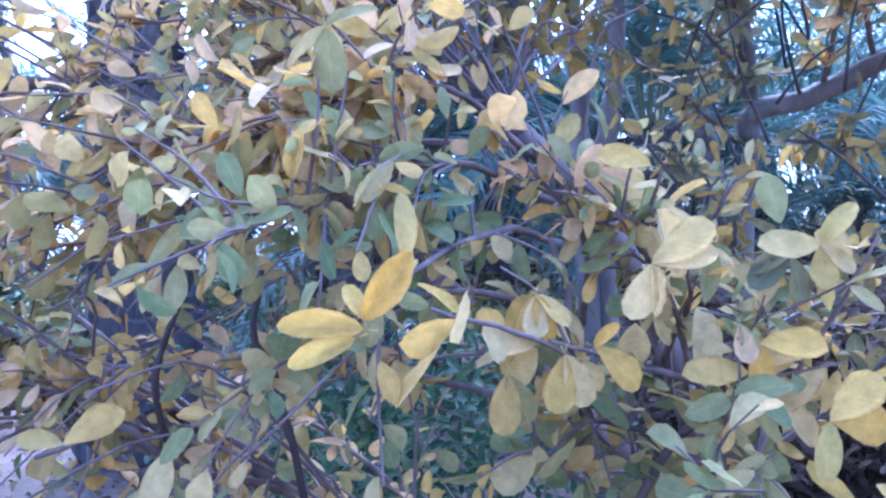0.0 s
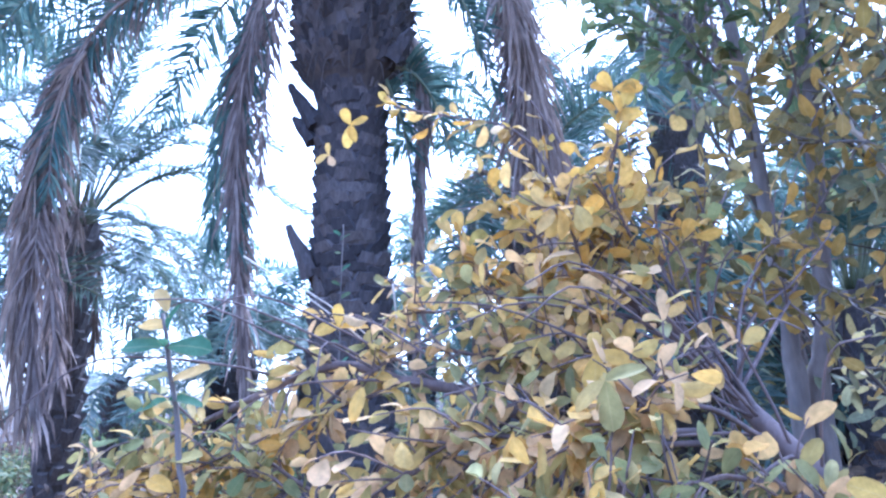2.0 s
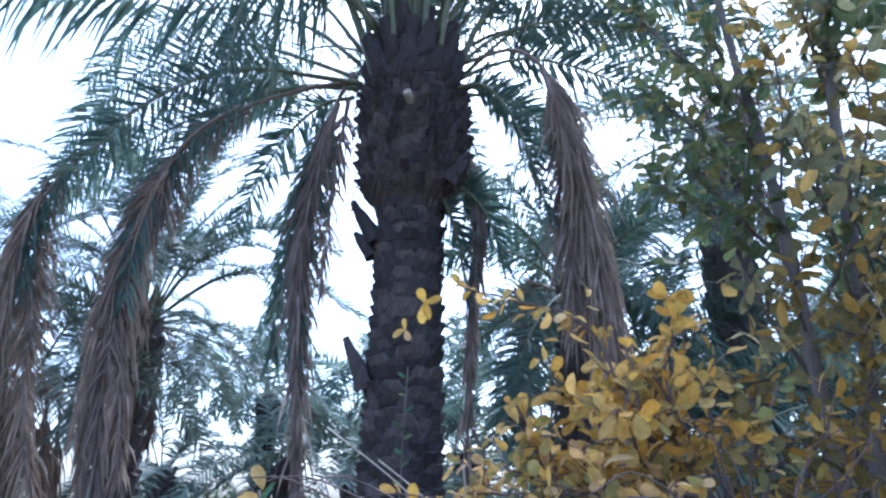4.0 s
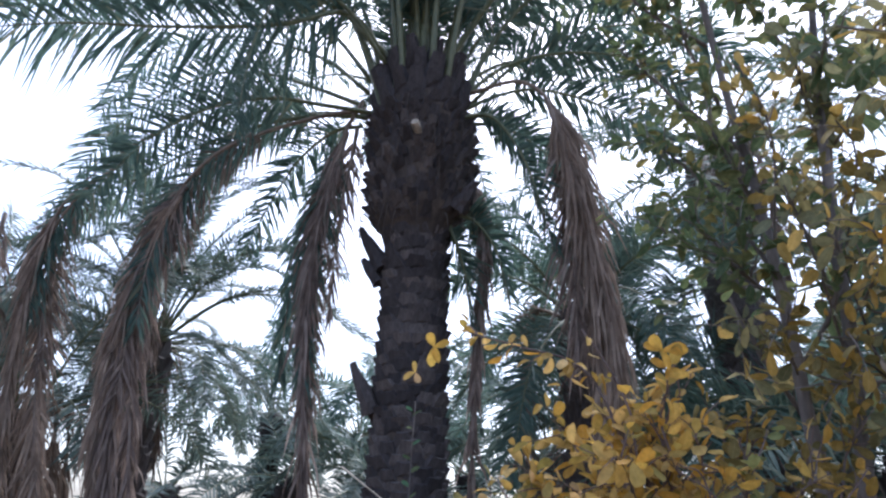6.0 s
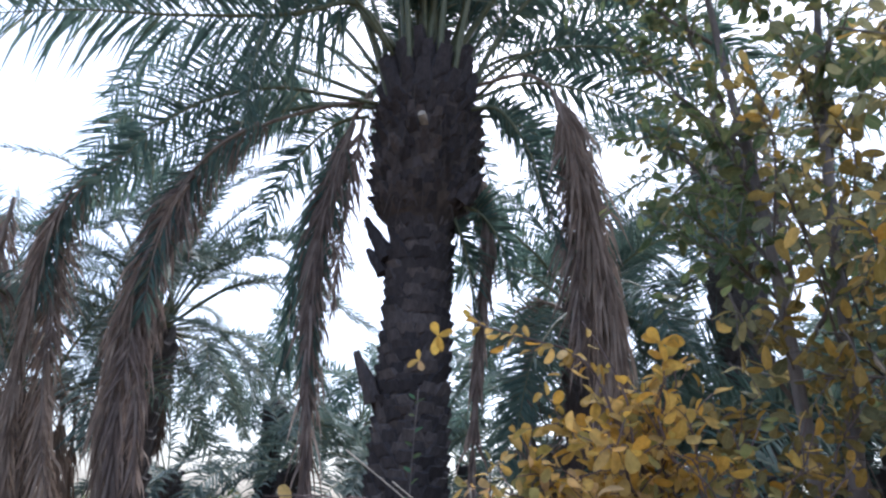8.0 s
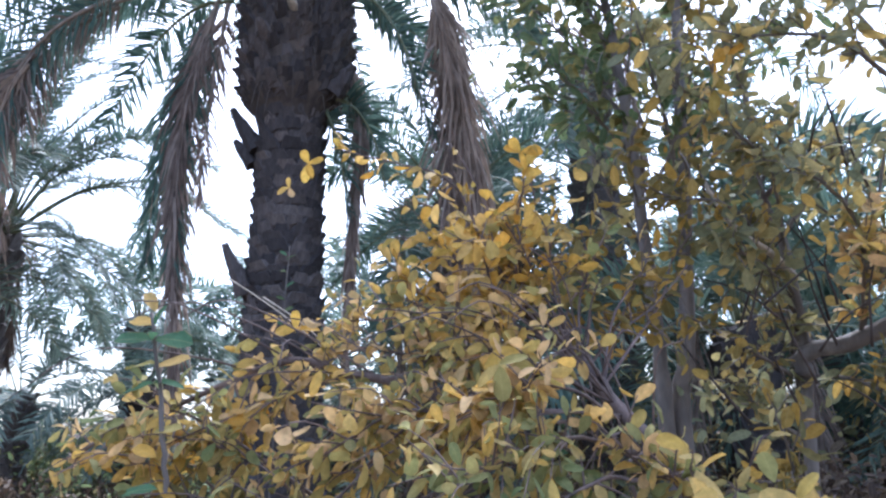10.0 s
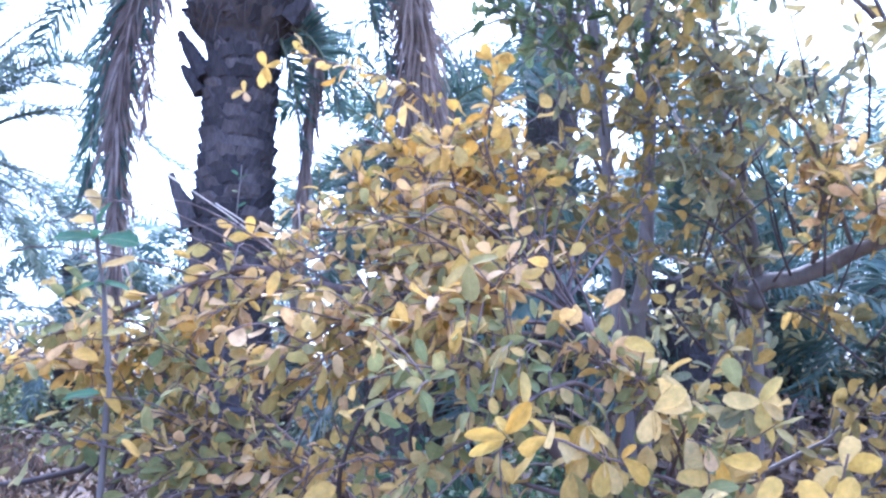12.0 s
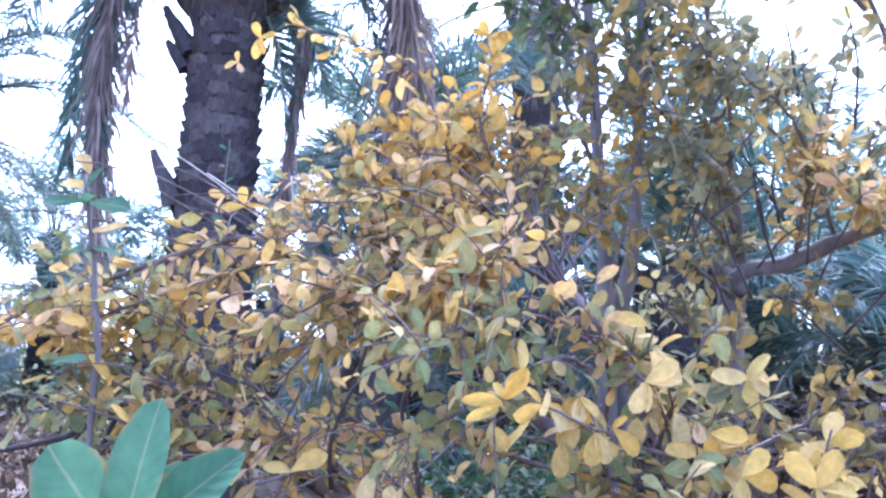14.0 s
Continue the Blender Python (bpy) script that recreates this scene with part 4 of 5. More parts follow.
bough(shrub, [(0.3, 0.85, 0.85), (0.22, 0.75, 1.0), (0.2, 0.7, 1.08)], 0.005, 7, 0.1, "mixed", 0.041, 0.025)
bough(shrub, [(0.12, 0.92, 1.15), (0.1, 0.8, 1.25), (0.04, 0.78, 1.33)], 0.005, 7, 0.1, "pale", 0.041, 0.025, start=0.45)

bough(shrub, [(-0.25, 0.95, 0.95), (-0.62, 1, 1.24), (-0.73, 1, 1.3), (-0.82, 1, 1.35)], 0.0045, 9, 0.13, "mixed", 0.04, 0.024)
bough(shrub, [(-0.25, 0.95, 0.95), (-0.63, 0.97, 1.14), (-0.75, 0.97, 1.19), (-0.87, 0.97, 1.24)], 0.0045, 9, 0.13, "brown", 0.04, 0.024)
bough(shrub, [(-0.4, 0.97, 1), (-0.74, 0.98, 1.11), (-0.86, 0.98, 1.14), (-0.98, 0.98, 1.14)], 0.0045, 8, 0.13, "mixed", 0.04, 0.024)
bough(shrub, [(-0.25, 0.95, 0.9), (-0.56, 0.95, 1.08), (-0.63, 0.92, 1.11), (-0.71, 0.92, 1.1)], 0.0045, 8, 0.13, "mixed", 0.04, 0.024)
bough(shrub, [(-0.55, 1, 1.05), (-0.81, 1.05, 1.24), (-0.94, 1.05, 1.31), (-1.08, 1.08, 1.31)], 0.0045, 9, 0.13, "orange", 0.04, 0.024)
bough(shrub, [(-0.55, 1.05, 1.2), (-0.79, 1.05, 1.35), (-0.92, 1.05, 1.4), (-1.01, 1.05, 1.38)], 0.0045, 7, 0.13, "mixed", 0.04, 0.024)
bough(shrub, [(0.22, 0.88, 0.92), (0.1, 0.8, 1.05), (0.06, 0.72, 1.13)], 0.004, 4, 0.08, "mixed", 0.045, 0.026)
bough(shrub, [(0.22, 0.88, 0.92), (0.08, 0.8, 1), (0.03, 0.72, 1.06)], 0.004, 4, 0.08, "mixed", 0.045, 0.026)
bough(shrub, [(0.22, 0.88, 0.92), (0.15, 0.8, 1), (0.12, 0.74, 1.08)], 0.004, 4, 0.08, "mixed", 0.045, 0.026)
bough(shrub, [(0.02, 1.1, 1.47), (-0.12, 1.25, 1.72), (-0.14, 1.25, 1.82), (-0.15, 1.25, 1.9)], 0.0045, 7, 0.12, "orange", 0.044, 0.028)
bough(shrub, [(0.02, 1.1, 1.47), (0.06, 1.3, 1.67), (0.04, 1.35, 1.78), (0.01, 1.38, 1.85)], 0.0045, 7, 0.12, "brown", 0.044, 0.028)
bough(shrub, [(0.05, 1.05, 1.43), (0.24, 1.35, 1.66), (0.3, 1.45, 1.79), (0.36, 1.5, 1.87)], 0.0045, 7, 0.12, "brown", 0.044, 0.028)

def rosette(plant, node, key, *blades, shape=0):
    """Leaves that spring from one node, each given by its lean across and up, and its length."""
    for k, (dx, dz, size) in enumerate(blades):
        face = (0.35 * plant.rng.uniform(-1, 1), -1, 0.55 + 0.35 * plant.rng.uniform(-1, 1))
        plant.leaf(node, (dx, -0.25 * plant.rng.random(), dz), face, size, key, (shape + k) % 4)


rosette(shrub, (0.13, 0.78, 1.275), "yellow", (-0.35, 0.9, 0.052), (0.35, 0.75, 0.055), (0.9, 0.5, 0.055), (-0.9, 0.35, 0.034))
rosette(shrub, (0.115, 0.62, 1.225), "yellow", (0.8, 0.45, 0.055), (0.5, 0.1, 0.05), (-0.35, -0.95, 0.046), (0.1, -0.9, 0.042), shape=3)
rosette(shrub, (0.305, 0.72, 1.235), "yellow", (-0.9, 0.1, 0.055), (0.55, 0.8, 0.05), (0.0, -0.8, 0.042), (0.7, -0.6, 0.04), shape=1)
rosette(shrub, (0.29, 0.75, 1.225), "olive", (-0.6, -0.4, 0.05), (0.4, -0.8, 0.05), (-0.9, -0.2, 0.04))
for node, dv, size, key, k in (((-0.1, 0.48, 1.2), (0.62, -0.1, 0.8), 0.05, "amber", 6), ((-0.1, 0.48, 1.195), (-0.97, -0.1, 0.14), 0.052, "amber", 5), ((-0.105, 0.48, 1.19), (-0.92, -0.1, -0.3), 0.044, "amber", 5),
                               ((-0.075, 0.5, 1.235), (0.02, -0.1, 1), 0.042, "pale", 5), ((-0.1, 0.48, 1.2), (-0.35, 0.2, 0.8), 0.026, "amber", 2)):
    shrub.leaf(node, dv, (0.3, -1, 0.4), size, key, k)
rosette(shrub, (0.03, 0.68, 1.2), "yellow", (-0.3, -1, 0.046), (0.3, -1, 0.044), (-0.1, -0.9, 0.04), (0.7, -0.6, 0.04), shape=1)
rosette(shrub, (0.05, 0.66, 1.15), "yellow", (-0.25, -1, 0.05), (0.35, -0.8, 0.05), shape=3)
rosette(shrub, (0.225, 0.68, 1.15), "amber", (0.95, -0.1, 0.055), (0.0, -1, 0.042), shape=3)
rosette(shrub, (0.075, 0.66, 1.155), "amber", (0.85, -0.55, 0.05), (0.5, 0.5, 0.03), shape=1)
rosette(shrub, (0.0, 0.66, 1.135), "pale", (-0.1, -1, 0.052), (0.4, -0.9, 0.046), shape=0)
rosette(shrub, (0.2, 0.66, 1.17), "pale", (0.05, -1, 0.034), (0.3, -0.9, 0.032), shape=3)
rosette(shrub, (0.24, 0.6, 1.1), "yellow", (0.95, -0.1, 0.055), (-0.2, -0.8, 0.046), (0.6, 0.6, 0.05), shape=1)
rosette(shrub, (0.33, 0.58, 1.09), "yellow", (-0.6, 0.7, 0.06), (0.5, 0.7, 0.06), (0.9, 0.0, 0.06), (0.2, -0.8, 0.05), shape=0)
rosette(shrub, (0.42, 0.72, 1.14), "yellow", (0.2, 0.9, 0.05), (0.9, 0.1, 0.05), (-0.7, -0.4, 0.05), shape=3)
rosette(shrub, (-0.42, 0.74, 1.07), "pale", (0.75, 0.6, 0.06), (-0.7, 0.2, 0.045), shape=1)
rosette(shrub, (-0.63, 1.05, 1.575), "amber", (-1, 0.05, 0.055), (1, 0.1, 0.055), (0.05, 0.9, 0.045), shape=1)
rosette(shrub, (-0.67, 1.21, 2.05), "amber", (-0.3, 0.7, 0.04), (0.8, 0.2, 0.045), (-0.2, -0.9, 0.05), (0.2, -0.6, 0.045), shape=3)
rosette(shrub, (-0.72, 1.21, 1.985), "pale", (-0.6, -0.3, 0.036), (0.2, -0.6, 0.032), (-0.1, 0.6, 0.03), shape=2)
rosette(shrub, (-0.1, 1.03, 1.97), "amber", (-0.8, 0.4, 0.042), (0.95, 0.15, 0.05), (0.2, -0.7, 0.042), (-0.5, 0.7, 0.04), shape=0)
rosette(shrub, (-0.15, 0.7, 1.45), "pale", (0.1, -1, 0.06), (-0.6, -0.4, 0.05), (0.8, 0.3, 0.05), shape=0)
rosette(shrub, (-0.16, 0.8, 1.49), "yellow", (-0.1, -1, 0.055), (0.7, -0.2, 0.045), shape=3)

# crooked stems on the open side
shrub.limb([(-0.24, 0.8, 1.23), (-0.25, 0.8, 1.16), (-0.23, 0.8, 1.12), (-0.22, 0.82, 1.05), (-0.18, 0.9, 0.85), (0.0, 1.0, 0.72)], 0.0035, 0.006, DARK_TWIG)
shrub.limb([(-0.32, 0.85, 1.28), (-0.34, 0.85, 1.21), (-0.36, 0.85, 1.16), (-0.38, 0.86, 1.1), (-0.38, 0.9, 1.02)], 0.003, 0.005, DARK_TWIG)
shrub.limb([(-0.5, 0.83, 1.035), (-0.45, 0.84, 1.05), (-0.41, 0.85, 1.06), (-0.37, 0.9, 1.0), (-0.25, 0.95, 0.95)], 0.003, 0.006, BARK)
shrub.limb([(-0.66, 1.0, 1.15), (-0.58, 1.0, 1.14), (-0.54, 1.0, 1.12), (-0.48, 1.0, 1.1), (-0.42, 0.98, 1.06), (-0.3, 0.96, 0.98)], 0.005, 0.01, DARK_TWIG)
shrub.limb([(-0.68, 1.0, 1.12), (-0.6, 0.99, 1.1), (-0.5, 0.99, 1.09)], 0.003, 0.006, DARK_TWIG)
shrub.limb([(-0.46, 0.95, 1.38), (-0.51, 0.95, 1.35), (-0.54, 0.95, 1.31), (-0.56, 0.95, 1.26)], 0.004, 0.0025, DARK_TWIG)
shrub.limb([(-0.24, 0.85, 1.38), (-0.25, 0.85, 1.33), (-0.27, 0.85, 1.32), (-0.31, 0.85, 1.33)], 0.004, 0.002, BARK)
shrub.limb([(-0.16, 0.85, 1.44), (-0.13, 0.85, 1.39), (-0.1, 0.9, 1.36)], 0.002, 0.003, DARK_TWIG)
shrub.limb([(-0.05, 1.06, 1.64), (0.01, 1.05, 1.54), (0.04, 1.05, 1.47), (0.07, 1.0, 1.4)], 0.003, 0.004, DARK_TWIG)
shrub.limb([(0.14, 0.75, 1.12), (0.18, 0.75, 1.11), (0.215, 0.75, 1.09), (0.2, 0.75, 1.07), (0.18, 0.76, 1.05), (0.15, 0.8, 0.98), (0.1, 0.95, 0.75)], 0.003, 0.006, BARK)
shrub.limb([(0.065, 0.8, 1.25), (0.08, 0.8, 1.2), (0.08, 0.8, 1.15), (0.11, 0.85, 1.05)], 0.004, 0.005, BARK)
shrub.limb([(0.09, 0.76, 1.07), (0.14, 0.75, 1.06), (0.2, 0.75, 1.045)], 0.0025, 0.003, DARK_TWIG)
shrub.limb([(0.235, 0.7, 1.07), (0.22, 0.7, 1.01), (0.22, 0.75, 0.85)], 0.004, 0.006, BARK)

# long bare twigs that arch out to the open side
for k in range(84):
    r = random.Random(700 + k)
    q = (limb2[int(4 + 20 * r.random())], limb[int(12 + 12 * r.random())], limb3[int(4 + 13 * r.random())])[k % 3]
    far = np.array([r.uniform(-0.5, 0.12), r.uniform(-0.32, 0.0), r.uniform(-0.3, 0.24)])
    bend = np.array([r.uniform(-0.04, 0.04), 0, r.uniform(0.02, 0.1)])
    shrub.limb([q, q + far * 0.35 + bend * 0.7, q + far * 0.7 + bend, q + far], 0.003, 0.0012, name="bare_twig", steps=12)
shrub.finish()

# ---- dark dead branches low in the shrub ----
snag = Plant("dead_branch", (-0.3, 1.25, 0.0), "dark leafless dead branch with crooked side twigs", "branch", 41)
for pts, r in (([(-0.3, 1.25, -0.03), (-0.5, 1.22, 0.8), (-0.86, 1.2, 1.13), (-0.97, 1.2, 1.11), (-1.06, 1.2, 1.06), (-1.25, 1.2, 1.03)], 0.016),
               ([(-0.93, 1.2, 1.12), (-0.95, 1.18, 1.05), (-1.0, 1.15, 0.95)], 0.007), ([(-0.86, 1.2, 1.13), (-1.0, 1.22, 1.16), (-1.15, 1.2, 1.12)], 0.006),
               ([(-1.0, 1.2, 1.09), (-1.05, 1.15, 1.0), (-1.1, 1.12, 0.9)], 0.005), ([(-0.7, 1.2, 1.0), (-0.6, 1.1, 1.1), (-0.52, 1.05, 1.2)], 0.006),
               ([(-0.45, 1.3, 0.95), (-0.62, 1.25, 1.06), (-0.85, 1.2, 1.11), (-1.0, 1.15, 1.12)], 0.012), ([(-0.9, 1.18, 1.1), (-0.93, 1.12, 1.02), (-0.95, 1.1, 0.9)], 0.006),
               ([(-0.35, 1.0, 0.95), (-0.5, 0.95, 1.06), (-0.68, 0.92, 1.15), (-0.8, 0.9, 1.2)], 0.007)):
    snag.limb(pts, r, r * 0.35, DARK_TWIG)

# ---- the two slim stems with the green crown ----
tree = Plant("green_tree", (0.36, 2.0, 0.0), "slim twin-stemmed tree with dull green and yellowing leaves", "tree", 51)
tree.limb([(0.32, 1.78, -0.05), (0.3, 1.75, 1.33), (0.3, 1.75, 1.57), (0.28, 1.75, 2.02), (0.26, 1.76, 2.51), (0.2, 1.85, 3.2), (0.15, 1.9, 3.9)], 0.028, 0.011, STEM, "stem", 24, crooked=0.12)
tree.limb([(0.36, 1.8, -0.05), (0.355, 1.78, 1.33), (0.39, 1.78, 1.58), (0.43, 1.78, 2.03), (0.46, 1.8, 2.53), (0.55, 1.95, 3.3), (0.65, 2.0, 4.0)], 0.032, 0.012, STEM, "stem", 24, crooked=0.12)
bough(tree, [(0.31, 1.9, 2.2), (0.1, 1.95, 2.5), (-0.1, 2.0, 2.7)], 0.009, 9, 0.24, "green", 0.066, 0.042, STEM, r=0.003)
bough(tree, [(0.3, 1.9, 2.4), (0.1, 1.95, 2.8), (-0.08, 2.0, 3.06)], 0.009, 10, 0.24, "green", 0.066, 0.042, STEM, r=0.003)
bough(tree, [(0.25, 1.93, 2.9), (0.05, 2.0, 3.2), (-0.16, 2.0, 3.5)], 0.009, 10, 0.24, "green", 0.066, 0.042, STEM, r=0.003)
bough(tree, [(0.2, 1.95, 3.1), (0.1, 1.9, 3.4), (0.05, 1.8, 3.8)], 0.009, 10, 0.24, "green", 0.066, 0.042, STEM, r=0.003)
bough(tree, [(0.3, 1.9, 2.5), (0.2, 1.8, 2.75), (0.12, 1.75, 2.95)], 0.009, 10, 0.24, "green", 0.066, 0.042, STEM, r=0.003)
bough(tree, [(0.3, 1.9, 2.3), (0.15, 1.75, 2.4), (0.05, 1.7, 2.55)], 0.009, 9, 0.24, "green", 0.066, 0.042, STEM, r=0.003)
bough(tree, [(0.5, 2.1, 2.3), (0.4, 1.9, 2.55), (0.3, 1.75, 2.7)], 0.009, 9, 0.24, "green", 0.066, 0.042, STEM, r=0.003)
bough(tree, [(0.55, 2.1, 2.6), (0.5, 1.95, 2.9), (0.44, 1.8, 3.15)], 0.009, 10, 0.24, "olive", 0.066, 0.042, STEM, r=0.003)
bough(tree, [(0.55, 2.1, 2.8), (0.55, 1.9, 3.1), (0.57, 1.8, 3.4)], 0.009, 10, 0.24, "green", 0.066, 0.042, STEM, r=0.003)
bough(tree, [(0.6, 2.1, 3.1), (0.45, 2.0, 3.4), (0.3, 1.9, 3.65)], 0.009, 10, 0.24, "green", 0.066, 0.042, STEM, r=0.003)
bough(tree, [(0.55, 2.1, 2.5), (0.7, 2.0, 2.7), (0.85, 1.9, 2.9)], 0.009, 9, 0.24, "green", 0.066, 0.042, STEM, r=0.003)
bough(tree, [(0.33, 1.9, 1.9), (0.2, 1.8, 2.1), (0.12, 1.75, 2.3)], 0.009, 5, 0.24, "olive", 0.066, 0.042, STEM, r=0.003)
bough(tree, [(0.31, 1.9, 2.1), (0.4, 1.75, 2.25), (0.45, 1.7, 2.45)], 0.009, 5, 0.24, "green", 0.066, 0.042, STEM, r=0.003)
bough(tree, [(0.48, 2.1, 2.0), (0.62, 2.0, 2.15), (0.72, 2.0, 2.35)], 0.009, 5, 0.24, "green", 0.066, 0.042, STEM, r=0.003)
bough(tree, [(0.6, 2.1, 3.2), (0.8, 2.0, 3.4), (1.05, 1.9, 3.5)], 0.009, 9, 0.24, "olive", 0.066, 0.042, STEM, r=0.003)
bough(tree, [(0.18, 1.95, 3.4), (-0.05, 1.9, 3.6), (-0.25, 1.8, 3.9)], 0.009, 8, 0.24, "green", 0.066, 0.042, STEM, r=0.003)
bough(tree, [(0.5, 1.95, 3.0), (0.5, 1.7, 3.1), (0.46, 1.5, 3.02)], 0.006, 4, 0.12, "green", 0.085, 0.05, STEM, r=0.003)
bough(tree, [(0.55, 1.95, 2.9), (0.6, 1.6, 2.95), (0.55, 1.4, 2.85)], 0.006, 4, 0.12, "green", 0.085, 0.05, STEM, r=0.003)
bough(tree, [(0.45, 1.8, 2.35), (0.46, 1.45, 2.57), (0.36, 1.2, 2.57)], 0.005, 5, 0.14, "brown", 0.055, 0.04, STEM, r=0.0026)
bough(tree, [(0.42, 1.78, 2.1), (0.31, 1.45, 2.32), (0.23, 1.25, 2.43)], 0.005, 5, 0.14, "olive", 0.055, 0.04, STEM, r=0.0026)
bough(tree, [(0.27, 1.76, 2.45), (0.27, 1.5, 2.72), (0.18, 1.3, 2.84)], 0.005, 5, 0.14, "brown", 0.055, 0.04, STEM, r=0.0026)
bough(tree, [(0.44, 1.8, 2.2), (0.45, 1.4, 2.25), (0.36, 1.1, 2.23)], 0.005, 4, 0.14, "orange", 0.055, 0.04, STEM, r=0.0026)
bough(tree, [(0.28, 1.76, 2.05), (0.22, 1.5, 2.08), (0.2, 1.3, 2.12)], 0.005, 5, 0.14, "brown", 0.055, 0.04, STEM, r=0.0026)
bough(tree, [(0.4, 1.78, 1.95), (0.38, 1.5, 2.05), (0.32, 1.3, 2.06)], 0.005, 5, 0.14, "brown", 0.055, 0.04, STEM, r=0.0026)
tree.finish()

# ---- the tree with the forked grey trunk ----
fork = Plant("forked_tree", (0.72, 1.85, 0.0), "small forked grey tree with olive and yellow leaves", "tree", 61, NARROW)
fork.limb([(0.72, 1.85, -0.05), (0.7, 1.8, 1.0), (0.74, 1.8, 1.57), (0.73, 1.8, 1.9), (0.68, 1.8, 2.12), (0.66, 1.75, 2.5)], 0.024, 0.009, STEM, "stem", 20, crooked=0.15)
fork.limb([(0.73, 1.8, 1.5), (0.74, 1.78, 1.57), (0.88, 1.74, 1.6), (0.96, 1.68, 1.64), (1.06, 1.55, 1.68)], 0.03, 0.021, STEM, "limb", 14, crooked=0.15)
fork.limb([(0.7, 1.78, 1.94), (0.67, 1.75, 2.06), (0.77, 1.7, 2.13), (0.82, 1.65, 2.16)], 0.012, 0.006, BARK, "branch", 10)
fork.limb([(0.71, 1.7, 1.79), (0.62, 1.6, 1.84), (0.5, 1.5, 1.89), (0.45, 1.5, 1.98), (0.43, 1.5, 2.04)], 0.012, 0.005, DRY_STICK, "branch", 10, "pale bare broken branch")
bough(fork, [(0.69, 1.8, 2.1), (0.6, 1.8, 2.2), (0.51, 1.8, 2.25)], 0.008, 4, 0.18, "olive", 0.054, 0.03, STEM, r=0.0028)
bough(fork, [(0.68, 1.8, 2.12), (0.75, 1.8, 2.25), (0.84, 1.8, 2.38)], 0.008, 7, 0.18, "olive", 0.054, 0.03, STEM, r=0.0028)
bough(fork, [(0.73, 1.8, 1.95), (0.85, 1.8, 2.1), (0.97, 1.8, 2.25)], 0.008, 7, 0.18, "olive", 0.054, 0.03, STEM, r=0.0028)
bough(fork, [(0.9, 1.75, 1.62), (1.0, 1.75, 2.0), (1.12, 1.75, 2.4)], 0.008, 9, 0.18, "olive", 0.054, 0.03, STEM, r=0.0028)
bough(fork, [(1.04, 1.7, 1.66), (1.1, 1.7, 1.85), (1.17, 1.75, 2.05)], 0.008, 7, 0.18, "olive", 0.054, 0.03, STEM, r=0.0028)
bough(fork, [(0.89, 1.75, 1.6), (0.86, 1.6, 1.75), (0.83, 1.5, 1.86)], 0.008, 11, 0.17, "pale", 0.054, 0.03, STEM, r=0.0028)
bough(fork, [(1.04, 1.7, 1.66), (0.98, 1.5, 1.72), (0.88, 1.38, 1.70)], 0.008, 11, 0.17, "pale", 0.054, 0.03, STEM, r=0.0028)
bough(fork, [(0.74, 1.8, 1.6), (0.68, 1.8, 1.7), (0.6, 1.8, 1.78)], 0.008, 9, 0.17, "olive", 0.054, 0.03, STEM, r=0.0028)
bough(fork, [(0.72, 1.8, 1.3), (0.6, 1.8, 1.4), (0.5, 1.8, 1.5)], 0.008, 9, 0.17, "olive", 0.054, 0.03, STEM, r=0.0028)
bough(fork, [(0.8, 1.78, 1.5), (0.83, 1.7, 1.48), (0.86, 1.6, 1.44)], 0.008, 5, 0.17, "brown", 0.054, 0.03, STEM, r=0.0028)
bough(fork, [(0.7, 1.8, 1.1), (0.6, 1.6, 1.2), (0.52, 1.4, 1.34)], 0.008, 5, 0.17, "brown", 0.054, 0.03, STEM, r=0.0028)
bough(fork, [(0.7, 1.8, 1.0), (0.85, 1.65, 1.12), (0.95, 1.5, 1.27)], 0.008, 5, 0.17, "brown", 0.054, 0.03, STEM, r=0.0028)
bough(fork, [(0.7, 1.8, 0.7), (0.75, 1.5, 0.9), (0.85, 1.35, 1.1)], 0.008, 5, 0.17, "brown", 0.054, 0.03, STEM, r=0.0028)
bough(fork, [(1.2, 1.6, 1.72), (1.15, 1.4, 2.0), (1.1, 1.25, 2.3)], 0.008, 9, 0.18, "orange", 0.054, 0.03, STEM, r=0.0028)
bough(fork, [(1.25, 1.55, 1.74), (1.0, 1.35, 2.1), (0.75, 1.2, 2.4), (0.45, 1.2, 2.65)], 0.008, 9, 0.18, "olive", 0.054, 0.03, STEM, r=0.0028)
bough(fork, [(1.3, 1.5, 1.78), (1.0, 1.3, 2.3), (0.7, 1.2, 2.7), (0.4, 1.2, 2.85)], 0.008, 9, 0.18, "olive", 0.054, 0.03, STEM, r=0.0028)
bough(fork, [(0.9, 1.3, 2.2), (0.7, 1.2, 2.3), (0.45, 1.15, 2.3)], 0.008, 7, 0.18, "olive", 0.054, 0.03, STEM, r=0.0028)
bough(fork, [(1.3, 1.5, 1.78), (1.35, 1.4, 2.0), (1.3, 1.3, 2.3)], 0.008, 7, 0.18, "olive", 0.054, 0.03, STEM, r=0.0028)
bough(fork, [(0.73, 1.8, 1.7), (0.6, 1.6, 1.8), (0.42, 1.45, 1.85)], 0.008, 11, 0.17, "olive", 0.054, 0.03, STEM, r=0.0028)
bough(fork, [(0.73, 1.8, 1.9), (0.65, 1.6, 2.1), (0.5, 1.4, 2.15)], 0.008, 7, 0.18, "olive", 0.054, 0.03, STEM, r=0.0028)
